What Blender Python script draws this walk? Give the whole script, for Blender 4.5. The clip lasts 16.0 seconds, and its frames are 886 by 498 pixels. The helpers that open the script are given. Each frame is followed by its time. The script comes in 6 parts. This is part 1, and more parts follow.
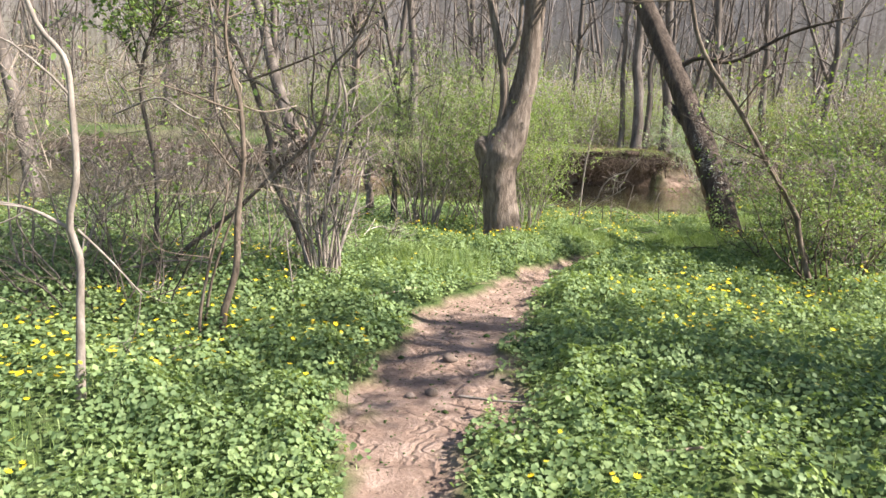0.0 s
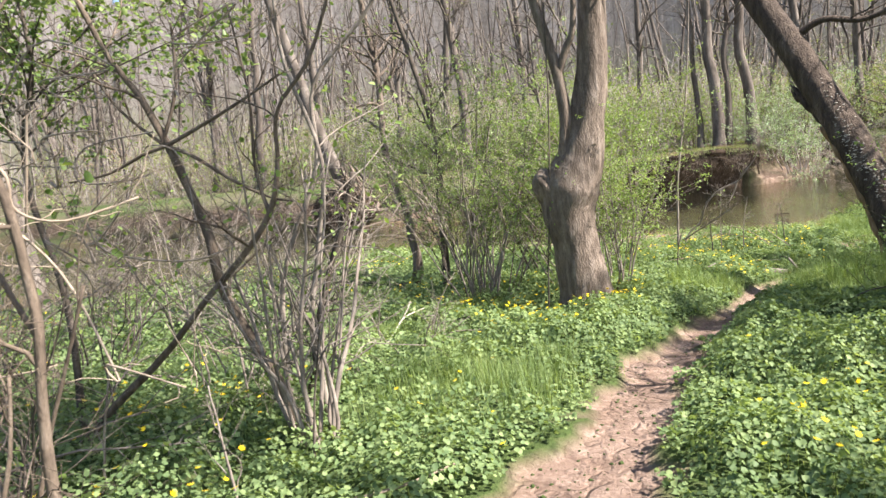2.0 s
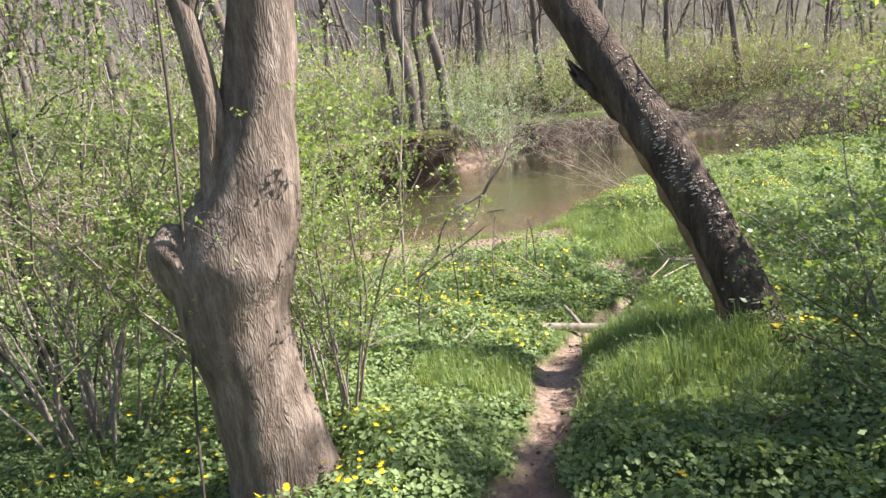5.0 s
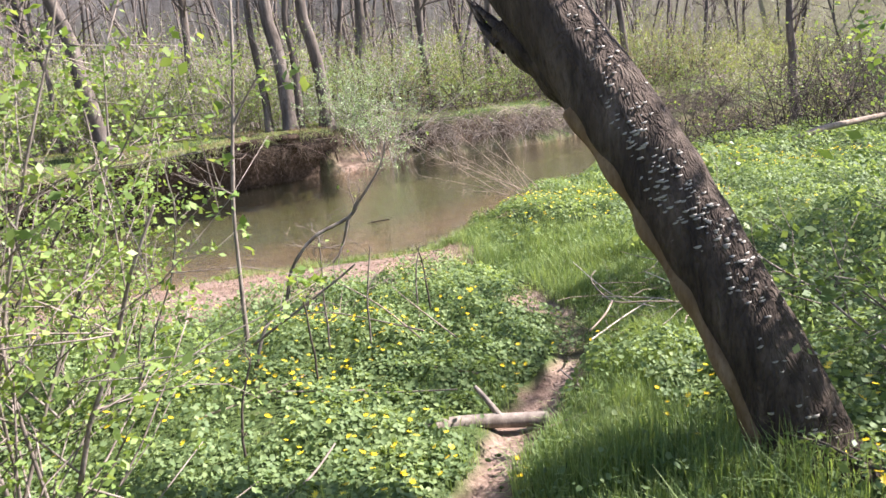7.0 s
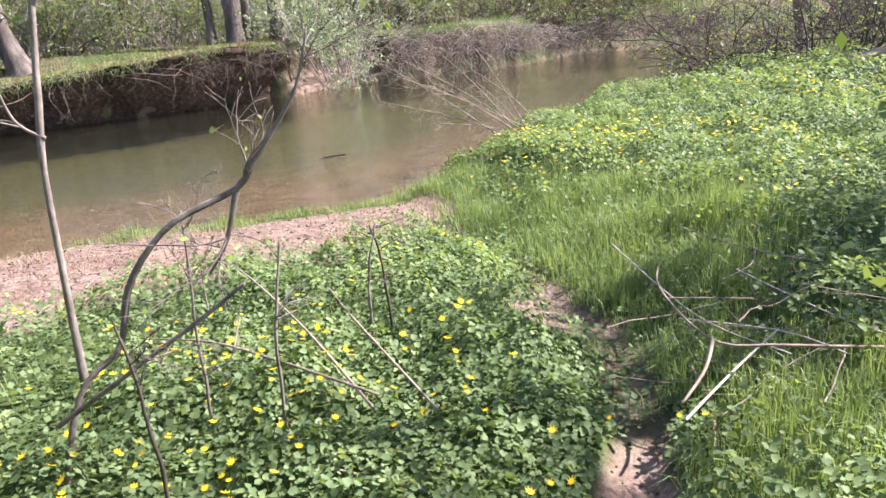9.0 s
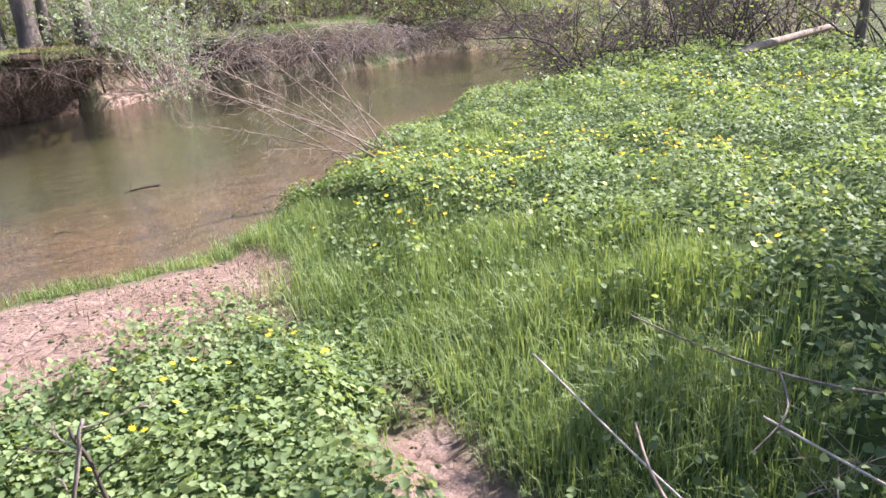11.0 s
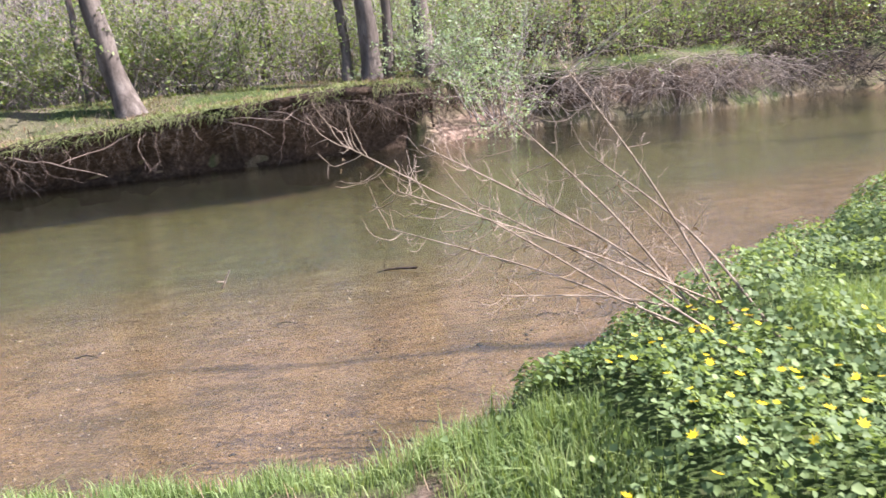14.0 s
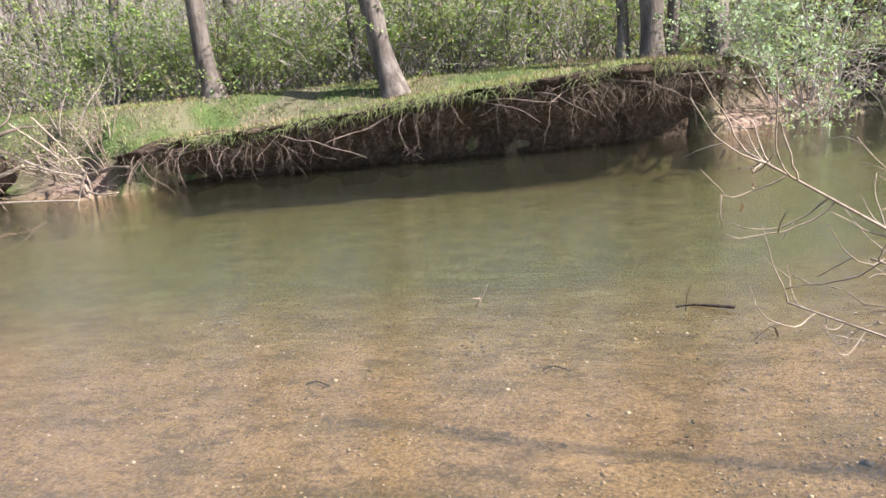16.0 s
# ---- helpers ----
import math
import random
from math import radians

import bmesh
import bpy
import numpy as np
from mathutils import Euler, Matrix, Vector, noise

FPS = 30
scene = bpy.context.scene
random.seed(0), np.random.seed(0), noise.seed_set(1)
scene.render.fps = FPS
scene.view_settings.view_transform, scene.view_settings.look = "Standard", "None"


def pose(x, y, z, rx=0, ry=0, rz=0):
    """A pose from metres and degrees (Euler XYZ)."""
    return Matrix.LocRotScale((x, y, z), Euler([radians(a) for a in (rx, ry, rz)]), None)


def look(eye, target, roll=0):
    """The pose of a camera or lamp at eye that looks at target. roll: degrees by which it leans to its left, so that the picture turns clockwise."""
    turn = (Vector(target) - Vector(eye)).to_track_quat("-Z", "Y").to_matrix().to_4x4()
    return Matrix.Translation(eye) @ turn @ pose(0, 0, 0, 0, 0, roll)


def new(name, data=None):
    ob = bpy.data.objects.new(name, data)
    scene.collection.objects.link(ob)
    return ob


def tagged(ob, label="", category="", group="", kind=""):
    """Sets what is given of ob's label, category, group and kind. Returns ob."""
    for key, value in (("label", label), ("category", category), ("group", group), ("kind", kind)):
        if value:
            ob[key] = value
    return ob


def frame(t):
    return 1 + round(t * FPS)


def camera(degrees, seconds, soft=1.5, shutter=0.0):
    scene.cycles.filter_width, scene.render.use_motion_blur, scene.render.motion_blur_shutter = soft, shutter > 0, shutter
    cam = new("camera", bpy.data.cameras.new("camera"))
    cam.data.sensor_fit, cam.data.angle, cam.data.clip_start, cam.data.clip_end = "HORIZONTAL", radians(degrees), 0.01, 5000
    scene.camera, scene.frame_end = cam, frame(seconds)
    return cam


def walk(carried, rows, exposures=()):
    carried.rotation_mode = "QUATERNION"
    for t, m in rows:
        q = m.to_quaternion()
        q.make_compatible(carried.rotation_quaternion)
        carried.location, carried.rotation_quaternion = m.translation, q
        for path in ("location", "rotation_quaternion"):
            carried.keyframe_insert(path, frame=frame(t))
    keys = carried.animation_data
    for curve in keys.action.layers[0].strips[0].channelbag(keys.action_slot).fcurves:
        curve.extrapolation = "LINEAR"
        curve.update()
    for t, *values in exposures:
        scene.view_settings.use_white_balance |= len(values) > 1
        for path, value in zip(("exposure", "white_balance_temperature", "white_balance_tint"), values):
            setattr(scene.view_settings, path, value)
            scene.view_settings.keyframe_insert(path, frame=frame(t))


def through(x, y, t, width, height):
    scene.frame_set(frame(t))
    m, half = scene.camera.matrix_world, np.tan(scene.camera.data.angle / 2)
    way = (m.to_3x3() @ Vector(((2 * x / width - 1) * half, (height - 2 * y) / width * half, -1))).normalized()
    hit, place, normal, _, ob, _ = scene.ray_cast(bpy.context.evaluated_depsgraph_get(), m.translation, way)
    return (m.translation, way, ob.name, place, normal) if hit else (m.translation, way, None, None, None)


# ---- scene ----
cam = camera(62.5, 16.0, soft=1.5, shutter=0.1)
PATH = [
    (0, (1.552, -1.359, 1.529), (1.269, 0.593, 1.196), 2.5),
    (0.5, (1.605, -0.709, 1.589), (1.244, 1.237, 1.304), 1.7),
    (1, (1.589, 0.055, 1.59), (1.087, 1.975, 1.346), -1.2),
    (1.5, (1.466, 0.77, 1.613), (0.964, 2.689, 1.356), -1.6),
    (2, (1.348, 1.397, 1.654), (0.857, 3.319, 1.4), -5.9),
    (2.5, (1.233, 2.085, 1.7), (0.849, 4.028, 1.421), -7.0),
    (3, (1.087, 2.744, 1.752), (1.0, 4.718, 1.438), -6.4),
    (3.5, (1.106, 3.475, 1.764), (1.2, 5.443, 1.42), -6.6),
    (4, (1.122, 4.128, 1.776), (1.37, 6.077, 1.402), -5.6),
    (4.2, (1.137, 4.376, 1.839), (1.413, 6.319, 1.453), -5.7),
    (6.3, (1.653, 6.739, 1.713), (2.038, 8.662, 1.32), -7.3),
    (6.5, (1.73, 6.991, 1.684), (2.249, 8.878, 1.274), -6.3),
    (7, (1.964, 7.58, 1.668), (2.564, 9.441, 1.244), -5.9),
    (7.5, (2.15, 8.146, 1.654), (2.738, 10.003, 1.199), -6.1),
    (8, (2.332, 8.758, 1.589), (2.935, 10.606, 1.122), -5.9),
    (8.5, (2.553, 9.37, 1.488), (3.129, 11.19, 0.892), -5.8),
    (9, (2.734, 9.951, 1.433), (3.384, 11.734, 0.803), -4.6),
    (9.5, (2.985, 10.456, 1.315), (3.694, 12.199, 0.638), -1.9),
    (10, (3.169, 10.988, 1.299), (3.932, 12.701, 0.605), -0.2),
    (10.2, (3.236, 11.158, 1.29), (4.108, 12.822, 0.604), -0.9),
    (12.3, (4.418, 12.526, 1.313), (5.412, 14.162, 0.734), -7.2),
    (12.5, (4.541, 12.718, 1.303), (5.413, 14.427, 0.739), -8.5),
    (13, (4.83, 13.216, 1.334), (5.499, 15.024, 0.801), -8.0),
    (13.5, (4.999, 13.767, 1.359), (5.585, 15.601, 0.817), -5.2),
    (14, (5.092, 14.308, 1.344), (5.239, 16.235, 0.828), -5.1),
    (14.5, (4.997, 14.788, 1.326), (4.898, 16.72, 0.816), -4.3),
    (15, (4.891, 15.248, 1.31), (4.561, 17.153, 0.8), -5.8),
    (15.5, (4.787, 15.618, 1.283), (4.204, 17.465, 0.786), -6.7),
    (16, (4.661, 15.93, 1.259), (4.153, 17.799, 0.758), -5.7),
]
walk(cam, [(t, look(eye, target, roll)) for t, eye, target, roll in PATH], [(0, 1.78, 6450, 11), (3, 1.85, 6450, 11), (6.5, 1.88, 6250, 17), (8.5, 1.93, 6050, 20), (10, 1.86, 5950, 23), (13, 1.86, 5950, 24), (16, 1.8, 6150, 13)])

# ---- world and sun ----
SUN_DIR = Vector((1.0, -0.12, 1.0)).normalized()
world = bpy.data.worlds.new("sky")
world.use_nodes = True
scene.world = world
wn = world.node_tree.nodes
sky = wn.new("ShaderNodeTexSky")
sky.sky_type = "NISHITA"
sky.sun_disc = False
sky.sun_elevation = math.asin(SUN_DIR.z)
sky.sun_rotation = math.atan2(SUN_DIR.x, SUN_DIR.y)
wn["Background"].inputs["Strength"].default_value = 0.08
world.node_tree.links.new(sky.outputs["Color"], wn["Background"].inputs["Color"])
sun = new("sun", bpy.data.lights.new("sun", "SUN"))
sun.data.energy = 5.0
sun.data.angle = radians(0.53)
sun.data.color = (1.0, 0.95, 0.87)
sun.matrix_world = look(SUN_DIR * 60, (0, 0, 0))

# ---- materials ----
def ramp(nt, fac, stops):
    n = nt.nodes.new("ShaderNodeValToRGB")
    e = n.color_ramp.elements
    while len(e) < len(stops):
        e.new(0.5)
    for k, (p, c) in zip(e, stops):
        k.position, k.color = p, (*c, 1)
    nt.links.new(fac, n.inputs["Fac"])
    return n.outputs["Color"]


def tex_noise(nt, scale, detail=4, rough=0.6, stretch=None, space="Object"):
    n = nt.nodes.new("ShaderNodeTexNoise")
    n.inputs["Scale"].default_value, n.inputs["Detail"].default_value, n.inputs["Roughness"].default_value = scale, detail, rough
    co = nt.nodes.new("ShaderNodeTexCoord")
    src = co.outputs[space]
    if stretch:
        mp = nt.nodes.new("ShaderNodeMapping")
        mp.inputs["Scale"].default_value = stretch
        nt.links.new(src, mp.inputs["Vector"])
        src = mp.outputs["Vector"]
    nt.links.new(src, n.inputs["Vector"])
    return n.outputs["Fac"]


def mixc(nt, fac, a, b, mode="MIX"):
    n = nt.nodes.new("ShaderNodeMix")
    n.data_type, n.blend_type = "RGBA", mode
    for sock, v in ((n.inputs[0], fac), (n.inputs[6], a), (n.inputs[7], b)):
        if isinstance(v, (int, float)):
            sock.default_value = v
        elif isinstance(v, tuple):
            sock.default_value = (*v, 1)
        else:
            nt.links.new(v, sock)
    return n.outputs[2]


def bumped(nt, bsdf, height, strength, dist):
    b = nt.nodes.new("ShaderNodeBump")
    b.inputs["Strength"].default_value, b.inputs["Distance"].default_value = strength, dist
    nt.links.new(height, b.inputs["Height"])
    nt.links.new(b.outputs["Normal"], bsdf.inputs["Normal"])


def material(name, rough=0.8, spec=0.3):
    m = bpy.data.materials.new(name)
    m.use_nodes = True
    b = m.node_tree.nodes["Principled BSDF"]
    b.inputs["Roughness"].default_value = rough
    b.inputs["Specular IOR Level"].default_value = spec
    return m, m.node_tree, b


def bark(name, dark, mid, light, scale=9.0, stretch=(1, 1, 0.22), strength=0.8, dist=0.02, plates=0.4):
    m, nt, b = material(name, 0.9, 0.15)
    f = tex_noise(nt, scale, 6, 0.65, stretch)
    big = tex_noise(nt, scale * 0.17, 3)
    c = ramp(nt, f, ((0.3, dark), (0.52, mid), (0.75, light)))
    c = mixc(nt, ramp(nt, big, ((0.35, (0.3,) * 3), (0.7, (0.0,) * 3))), c, dark)
    fine = tex_noise(nt, scale * 6, 5, 0.7, (1, 1, 0.35))
    c = mixc(nt, ramp(nt, fine, ((0.36, (0.55,) * 3), (0.5, (0.0,) * 3))), c, dark)
    nt.links.new(c, b.inputs["Base Color"])
    v = nt.nodes.new("ShaderNodeTexVoronoi")
    v.feature = "DISTANCE_TO_EDGE"
    v.inputs["Scale"].default_value = scale * 3.2
    co, mp = nt.nodes.new("ShaderNodeTexCoord"), nt.nodes.new("ShaderNodeMapping")
    mp.inputs["Scale"].default_value = stretch
    nt.links.new(co.outputs["Object"], mp.inputs["Vector"])
    bend = nt.nodes.new("ShaderNodeVectorMath")
    bend.operation = "MULTIPLY_ADD"
    bend_n = nt.nodes.new("ShaderNodeTexNoise")
    bend_n.inputs["Scale"].default_value = scale * 0.8
    nt.links.new(mp.outputs["Vector"], bend_n.inputs["Vector"])
    bend.inputs[1].default_value = (2.2 / scale,) * 3
    nt.links.new(bend_n.outputs["Color"], bend.inputs[0])
    nt.links.new(mp.outputs["Vector"], bend.inputs[2])
    nt.links.new(bend.outputs[0], v.inputs["Vector"])
    h = nt.nodes.new("ShaderNodeMath")
    h.operation = "MULTIPLY_ADD"
    h.inputs[1].default_value = plates
    nt.links.new(v.outputs["Distance"], h.inputs[0])
    nt.links.new(f, h.inputs[2])
    bumped(nt, b, h.outputs[0], strength, dist)
    return m


def foliage(name, a, b_, c_, gloss=0.35, rough=0.4, through=0.35):
    """Leaves that vary one by one and let light through."""
    m, nt, b = material(name, rough, gloss)
    geo = nt.nodes.new("ShaderNodeNewGeometry")
    col = ramp(nt, geo.outputs["Random Per Island"], ((0.0, a), (0.55, b_), (1.0, c_)))
    big = tex_noise(nt, 0.9, 3)
    col = mixc(nt, ramp(nt, big, ((0.35, (0.0,) * 3), (0.75, (0.4,) * 3))), col, c_)
    mid = tex_noise(nt, 2.6, 3)
    col = mixc(nt, ramp(nt, mid, ((0.38, (0.5,) * 3), (0.6, (0.0,) * 3))), col, a)
    nt.links.new(col, b.inputs["Base Color"])
    tr = nt.nodes.new("ShaderNodeBsdfTranslucent")
    warm = mixc(nt, 1.0, col, (1.25, 1.2, 0.6), "MULTIPLY")
    nt.links.new(warm, tr.inputs["Color"])
    mx = nt.nodes.new("ShaderNodeMixShader")
    mx.inputs[0].default_value = through
    nt.links.new(b.outputs[0], mx.inputs[1])
    nt.links.new(tr.outputs[0], mx.inputs[2])
    nt.links.new(mx.outputs[0], nt.nodes["Material Output"].inputs["Surface"])
    return m


BARK_GREY = bark("grey_brown_bark", (0.07, 0.052, 0.041), (0.19, 0.146, 0.116), (0.34, 0.275, 0.23), 17, (1, 1, 0.24), 0.9, 0.02, 0.5)
BARK_DARK = bark("dark_rough_bark", (0.032, 0.024, 0.019), (0.09, 0.066, 0.052), (0.18, 0.14, 0.11), 12, (1, 1, 0.25), 1.0, 0.03, 0.7)
BARK_MOSS = bark("mossy_bark", (0.03, 0.03, 0.015), (0.06, 0.07, 0.02), (0.10, 0.12, 0.03), 14, (1, 1, 0.6), 1.0, 0.02)
BARK_TAN = bark("bare_tan_wood", (0.12, 0.075, 0.04), (0.22, 0.145, 0.085), (0.33, 0.235, 0.15), 14, (1, 1, 0.12), 0.4, 0.01)
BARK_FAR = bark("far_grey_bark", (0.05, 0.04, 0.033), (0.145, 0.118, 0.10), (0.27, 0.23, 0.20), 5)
TWIG = bark("grey_twigs", (0.12, 0.095, 0.08), (0.26, 0.215, 0.18), (0.42, 0.36, 0.31), 16, (1, 1, 0.4), 0.5, 0.006)
TWIG_DARK = bark("dark_twigs", (0.04, 0.032, 0.026), (0.10, 0.08, 0.065), (0.19, 0.155, 0.13), 16, (1, 1, 0.4), 0.5, 0.006)
TWIG_PALE = bark("pale_dry_twigs", (0.19, 0.14, 0.105), (0.33, 0.26, 0.20), (0.48, 0.39, 0.31), 16, (1, 1, 0.4), 0.4, 0.004)
TWIG_BROWN = bark("brown_twigs", (0.06, 0.045, 0.035), (0.16, 0.12, 0.09), (0.28, 0.22, 0.175), 14, (1, 1, 0.4), 0.7, 0.01)
BLEACHED = bark("bleached_wood", (0.35, 0.29, 0.23), (0.52, 0.45, 0.38), (0.66, 0.59, 0.52), 16, (1, 1, 0.4), 0.4, 0.004)
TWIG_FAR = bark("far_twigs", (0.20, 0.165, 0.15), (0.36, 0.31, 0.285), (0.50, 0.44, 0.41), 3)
ROOT = bark("washed_roots", (0.09, 0.065, 0.05), (0.20, 0.15, 0.12), (0.36, 0.29, 0.24), 14, (1, 1, 0.3), 0.6, 0.01)

LEAF_COVER = foliage("celandine_leaves", (0.095, 0.15, 0.064), (0.20, 0.27, 0.112), (0.315, 0.385, 0.165), 0.2, 0.55, 0.42)
LEAF_GRASS = foliage("grass_blades", (0.115, 0.18, 0.06), (0.215, 0.295, 0.10), (0.37, 0.43, 0.185), 0.25, 0.5, 0.4)
LEAF_BRIGHT = foliage("young_bright_leaves", (0.125, 0.205, 0.05), (0.215, 0.305, 0.08), (0.35, 0.42, 0.135), 0.3, 0.45, 0.45)
LEAF_SHRUB = foliage("shrub_leaves", (0.11, 0.17, 0.05), (0.18, 0.25, 0.075), (0.28, 0.34, 0.12), 0.35, 0.45, 0.4)
LEAF_FAR = foliage("far_undergrowth_leaves", (0.14, 0.175, 0.07), (0.235, 0.265, 0.11), (0.35, 0.37, 0.17), 0.25, 0.5, 0.45)
LEAF_THICKET = foliage("thicket_leaves", (0.15, 0.22, 0.075), (0.25, 0.325, 0.115), (0.37, 0.43, 0.18), 0.25, 0.5, 0.5)
LEAF_SILVER = foliage("silvery_leaves", (0.17, 0.24, 0.13), (0.25, 0.33, 0.18), (0.36, 0.43, 0.25), 0.3, 0.5, 0.35)
LEAF_DRY = foliage("dry_litter", (0.16, 0.10, 0.06), (0.28, 0.19, 0.12), (0.40, 0.30, 0.20), 0.2, 0.7, 0.1)
PETAL = foliage("yellow_petals", (0.75, 0.50, 0.01), (0.85, 0.62, 0.015), (0.90, 0.72, 0.03), 0.5, 0.3, 0.2)

m, nt, b = material("bracket_fungus_white", 0.75, 0.2)
nt.links.new(ramp(nt, tex_noise(nt, 60, 4), ((0.3, (0.22, 0.19, 0.16)), (0.7, (0.50, 0.46, 0.41)))), b.inputs["Base Color"])
FUNGUS = m

# ground: the cover attribute says where earth, sand and leaf litter lie
m, nt, b = material("ground_soil", 0.95, 0.12)
att = nt.nodes.new("ShaderNodeAttribute")
att.attribute_name = "cover"
sep = nt.nodes.new("ShaderNodeSeparateColor")
nt.links.new(att.outputs["Color"], sep.inputs["Color"])
n1, n2, n3 = tex_noise(nt, 2.2, 5), tex_noise(nt, 38, 6, 0.7), tex_noise(nt, 11, 5, 0.6)
moss_c = ramp(nt, n3, ((0.3, (0.035, 0.05, 0.018)), (0.55, (0.07, 0.10, 0.03)), (0.8, (0.12, 0.115, 0.06))))
path_c = mixc(nt, 0.55, ramp(nt, n1, ((0.3, (0.17, 0.11, 0.083)), (0.5, (0.27, 0.185, 0.145)), (0.7, (0.38, 0.275, 0.225)))),
              ramp(nt, n2, ((0.3, (0.13, 0.083, 0.06)), (0.5, (0.28, 0.195, 0.15)), (0.75, (0.43, 0.33, 0.27)))))
bed_c = mixc(nt, 0.5, ramp(nt, n1, ((0.3, (0.14, 0.098, 0.052)), (0.5, (0.29, 0.20, 0.12)), (0.72, (0.43, 0.305, 0.20)))),
             ramp(nt, n2, ((0.36, (0.04, 0.03, 0.018)), (0.5, (0.25, 0.175, 0.10)), (0.66, (0.50, 0.365, 0.24)))))
geo_b = nt.nodes.new("ShaderNodeNewGeometry")
sep_b = nt.nodes.new("ShaderNodeSeparateXYZ")
nt.links.new(geo_b.outputs["Position"], sep_b.inputs[0])
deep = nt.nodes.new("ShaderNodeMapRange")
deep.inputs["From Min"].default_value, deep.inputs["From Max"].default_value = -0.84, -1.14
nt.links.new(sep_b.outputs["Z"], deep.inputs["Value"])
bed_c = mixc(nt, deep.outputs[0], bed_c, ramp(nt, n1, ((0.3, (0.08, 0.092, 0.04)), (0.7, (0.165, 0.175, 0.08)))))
bed_c = mixc(nt, ramp(nt, tex_noise(nt, 1.3, 6, 0.7, (0.6, 1.8, 1)), ((0.5, (0.0,) * 3), (0.68, (0.6,) * 3))), bed_c, (0.09, 0.075, 0.035))
bed_c = mixc(nt, ramp(nt, tex_noise(nt, 7, 5, 0.75, (0.7, 1.3, 1)), ((0.52, (0.0,) * 3), (0.62, (0.7,) * 3))), bed_c, (0.10, 0.07, 0.04))
lit_c = ramp(nt, n2, ((0.3, (0.07, 0.052, 0.036)), (0.5, (0.13, 0.105, 0.072)), (0.75, (0.22, 0.185, 0.13))))
path_c = mixc(nt, ramp(nt, tex_noise(nt, 6, 4, 0.65), ((0.42, (0.65,) * 3), (0.56, (0.0,) * 3))), path_c, (0.17, 0.11, 0.082))
seam = nt.nodes.new("ShaderNodeTexVoronoi")
seam.feature = "DISTANCE_TO_EDGE"
seam.inputs["Scale"].default_value = 2.3
warp_co = nt.nodes.new("ShaderNodeTexCoord")
warp = nt.nodes.new("ShaderNodeVectorMath")
warp.operation = "MULTIPLY_ADD"
warp_n = nt.nodes.new("ShaderNodeTexNoise")
warp_n.inputs["Scale"].default_value = 5.0
nt.links.new(warp_co.outputs["Object"], warp_n.inputs["Vector"])
warp.inputs[1].default_value = (0.7, 0.7, 0.7)
nt.links.new(warp_n.outputs["Color"], warp.inputs[0])
nt.links.new(warp_co.outputs["Object"], warp.inputs[2])
nt.links.new(warp.outputs[0], seam.inputs["Vector"])
path_c = mixc(nt, ramp(nt, seam.outputs["Distance"], ((0.0, (0.45,) * 3), (0.10, (0.0,) * 3))), path_c, (0.14, 0.09, 0.066))
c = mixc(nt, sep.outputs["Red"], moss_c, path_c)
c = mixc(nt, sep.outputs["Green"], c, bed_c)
c = mixc(nt, sep.outputs["Blue"], c, lit_c)
bank_c = ramp(nt, n3, ((0.3, (0.035, 0.025, 0.018)), (0.55, (0.085, 0.06, 0.043)), (0.8, (0.19, 0.14, 0.10))))
c = mixc(nt, att.outputs["Alpha"], bank_c, c)
nt.links.new(c, b.inputs["Base Color"])
hsum = nt.nodes.new("ShaderNodeMath")
hsum.operation = "ADD"
nt.links.new(n2, hsum.inputs[0])
plate = nt.nodes.new("ShaderNodeMath")
plate.operation = "ADD"
nt.links.new(n3, plate.inputs[0])
nt.links.new(mixc(nt, sep.outputs["Red"], (0.4, 0.4, 0.4), ramp(nt, seam.outputs["Distance"], ((0.0, (0.0,) * 3), (0.12, (0.8,) * 3)))), plate.inputs[1])
nt.links.new(plate.outputs[0], hsum.inputs[1])
bumped(nt, b, hsum.outputs[0], 0.8, 0.03)
GROUND = m

m, nt, b = material("dark_bank_soil", 0.95, 0.1)
nt.links.new(ramp(nt, tex_noise(nt, 9, 6, 0.7), ((0.3, (0.03, 0.021, 0.015)), (0.55, (0.075, 0.052, 0.037)), (0.8, (0.17, 0.12, 0.09)))), b.inputs["Base Color"])
bumped(nt, b, tex_noise(nt, 14, 6, 0.7), 1.0, 0.08)
BANK = m

# river water: clear film with gloss over silty murk
m, nt, b = material("river_water", 0.3, 0.3)
out = nt.nodes["Material Output"]
tr = nt.nodes.new("ShaderNodeBsdfTransparent")
tr.inputs["Color"].default_value = (0.82, 0.76, 0.635, 1)
nt.links.new(ramp(nt, tex_noise(nt, 0.35, 3), ((0.35, (0.18, 0.20, 0.12)), (0.65, (0.26, 0.25, 0.18)))), b.inputs["Base Color"])
b.inputs["Roughness"].default_value = 0.9
b.inputs["Specular IOR Level"].default_value = 0.0
murk = nt.nodes.new("ShaderNodeMixShader")
murk.inputs[0].default_value = 0.06
nt.links.new(tr.outputs[0], murk.inputs[1])
nt.links.new(b.outputs[0], murk.inputs[2])
gl = nt.nodes.new("ShaderNodeBsdfGlossy")
gl.inputs["Roughness"].default_value = 0.03
fr = nt.nodes.new("ShaderNodeLayerWeight")
fr.inputs["Blend"].default_value = 0.5
steep = nt.nodes.new("ShaderNodeMath")
steep.operation = "POWER"
steep.inputs[1].default_value = 2.9
nt.links.new(fr.outputs["Facing"], steep.inputs[0])
gloss_w = nt.nodes.new("ShaderNodeMath")
gloss_w.operation = "MULTIPLY_ADD"
gloss_w.inputs[1].default_value, gloss_w.inputs[2].default_value = 0.95, 0.03
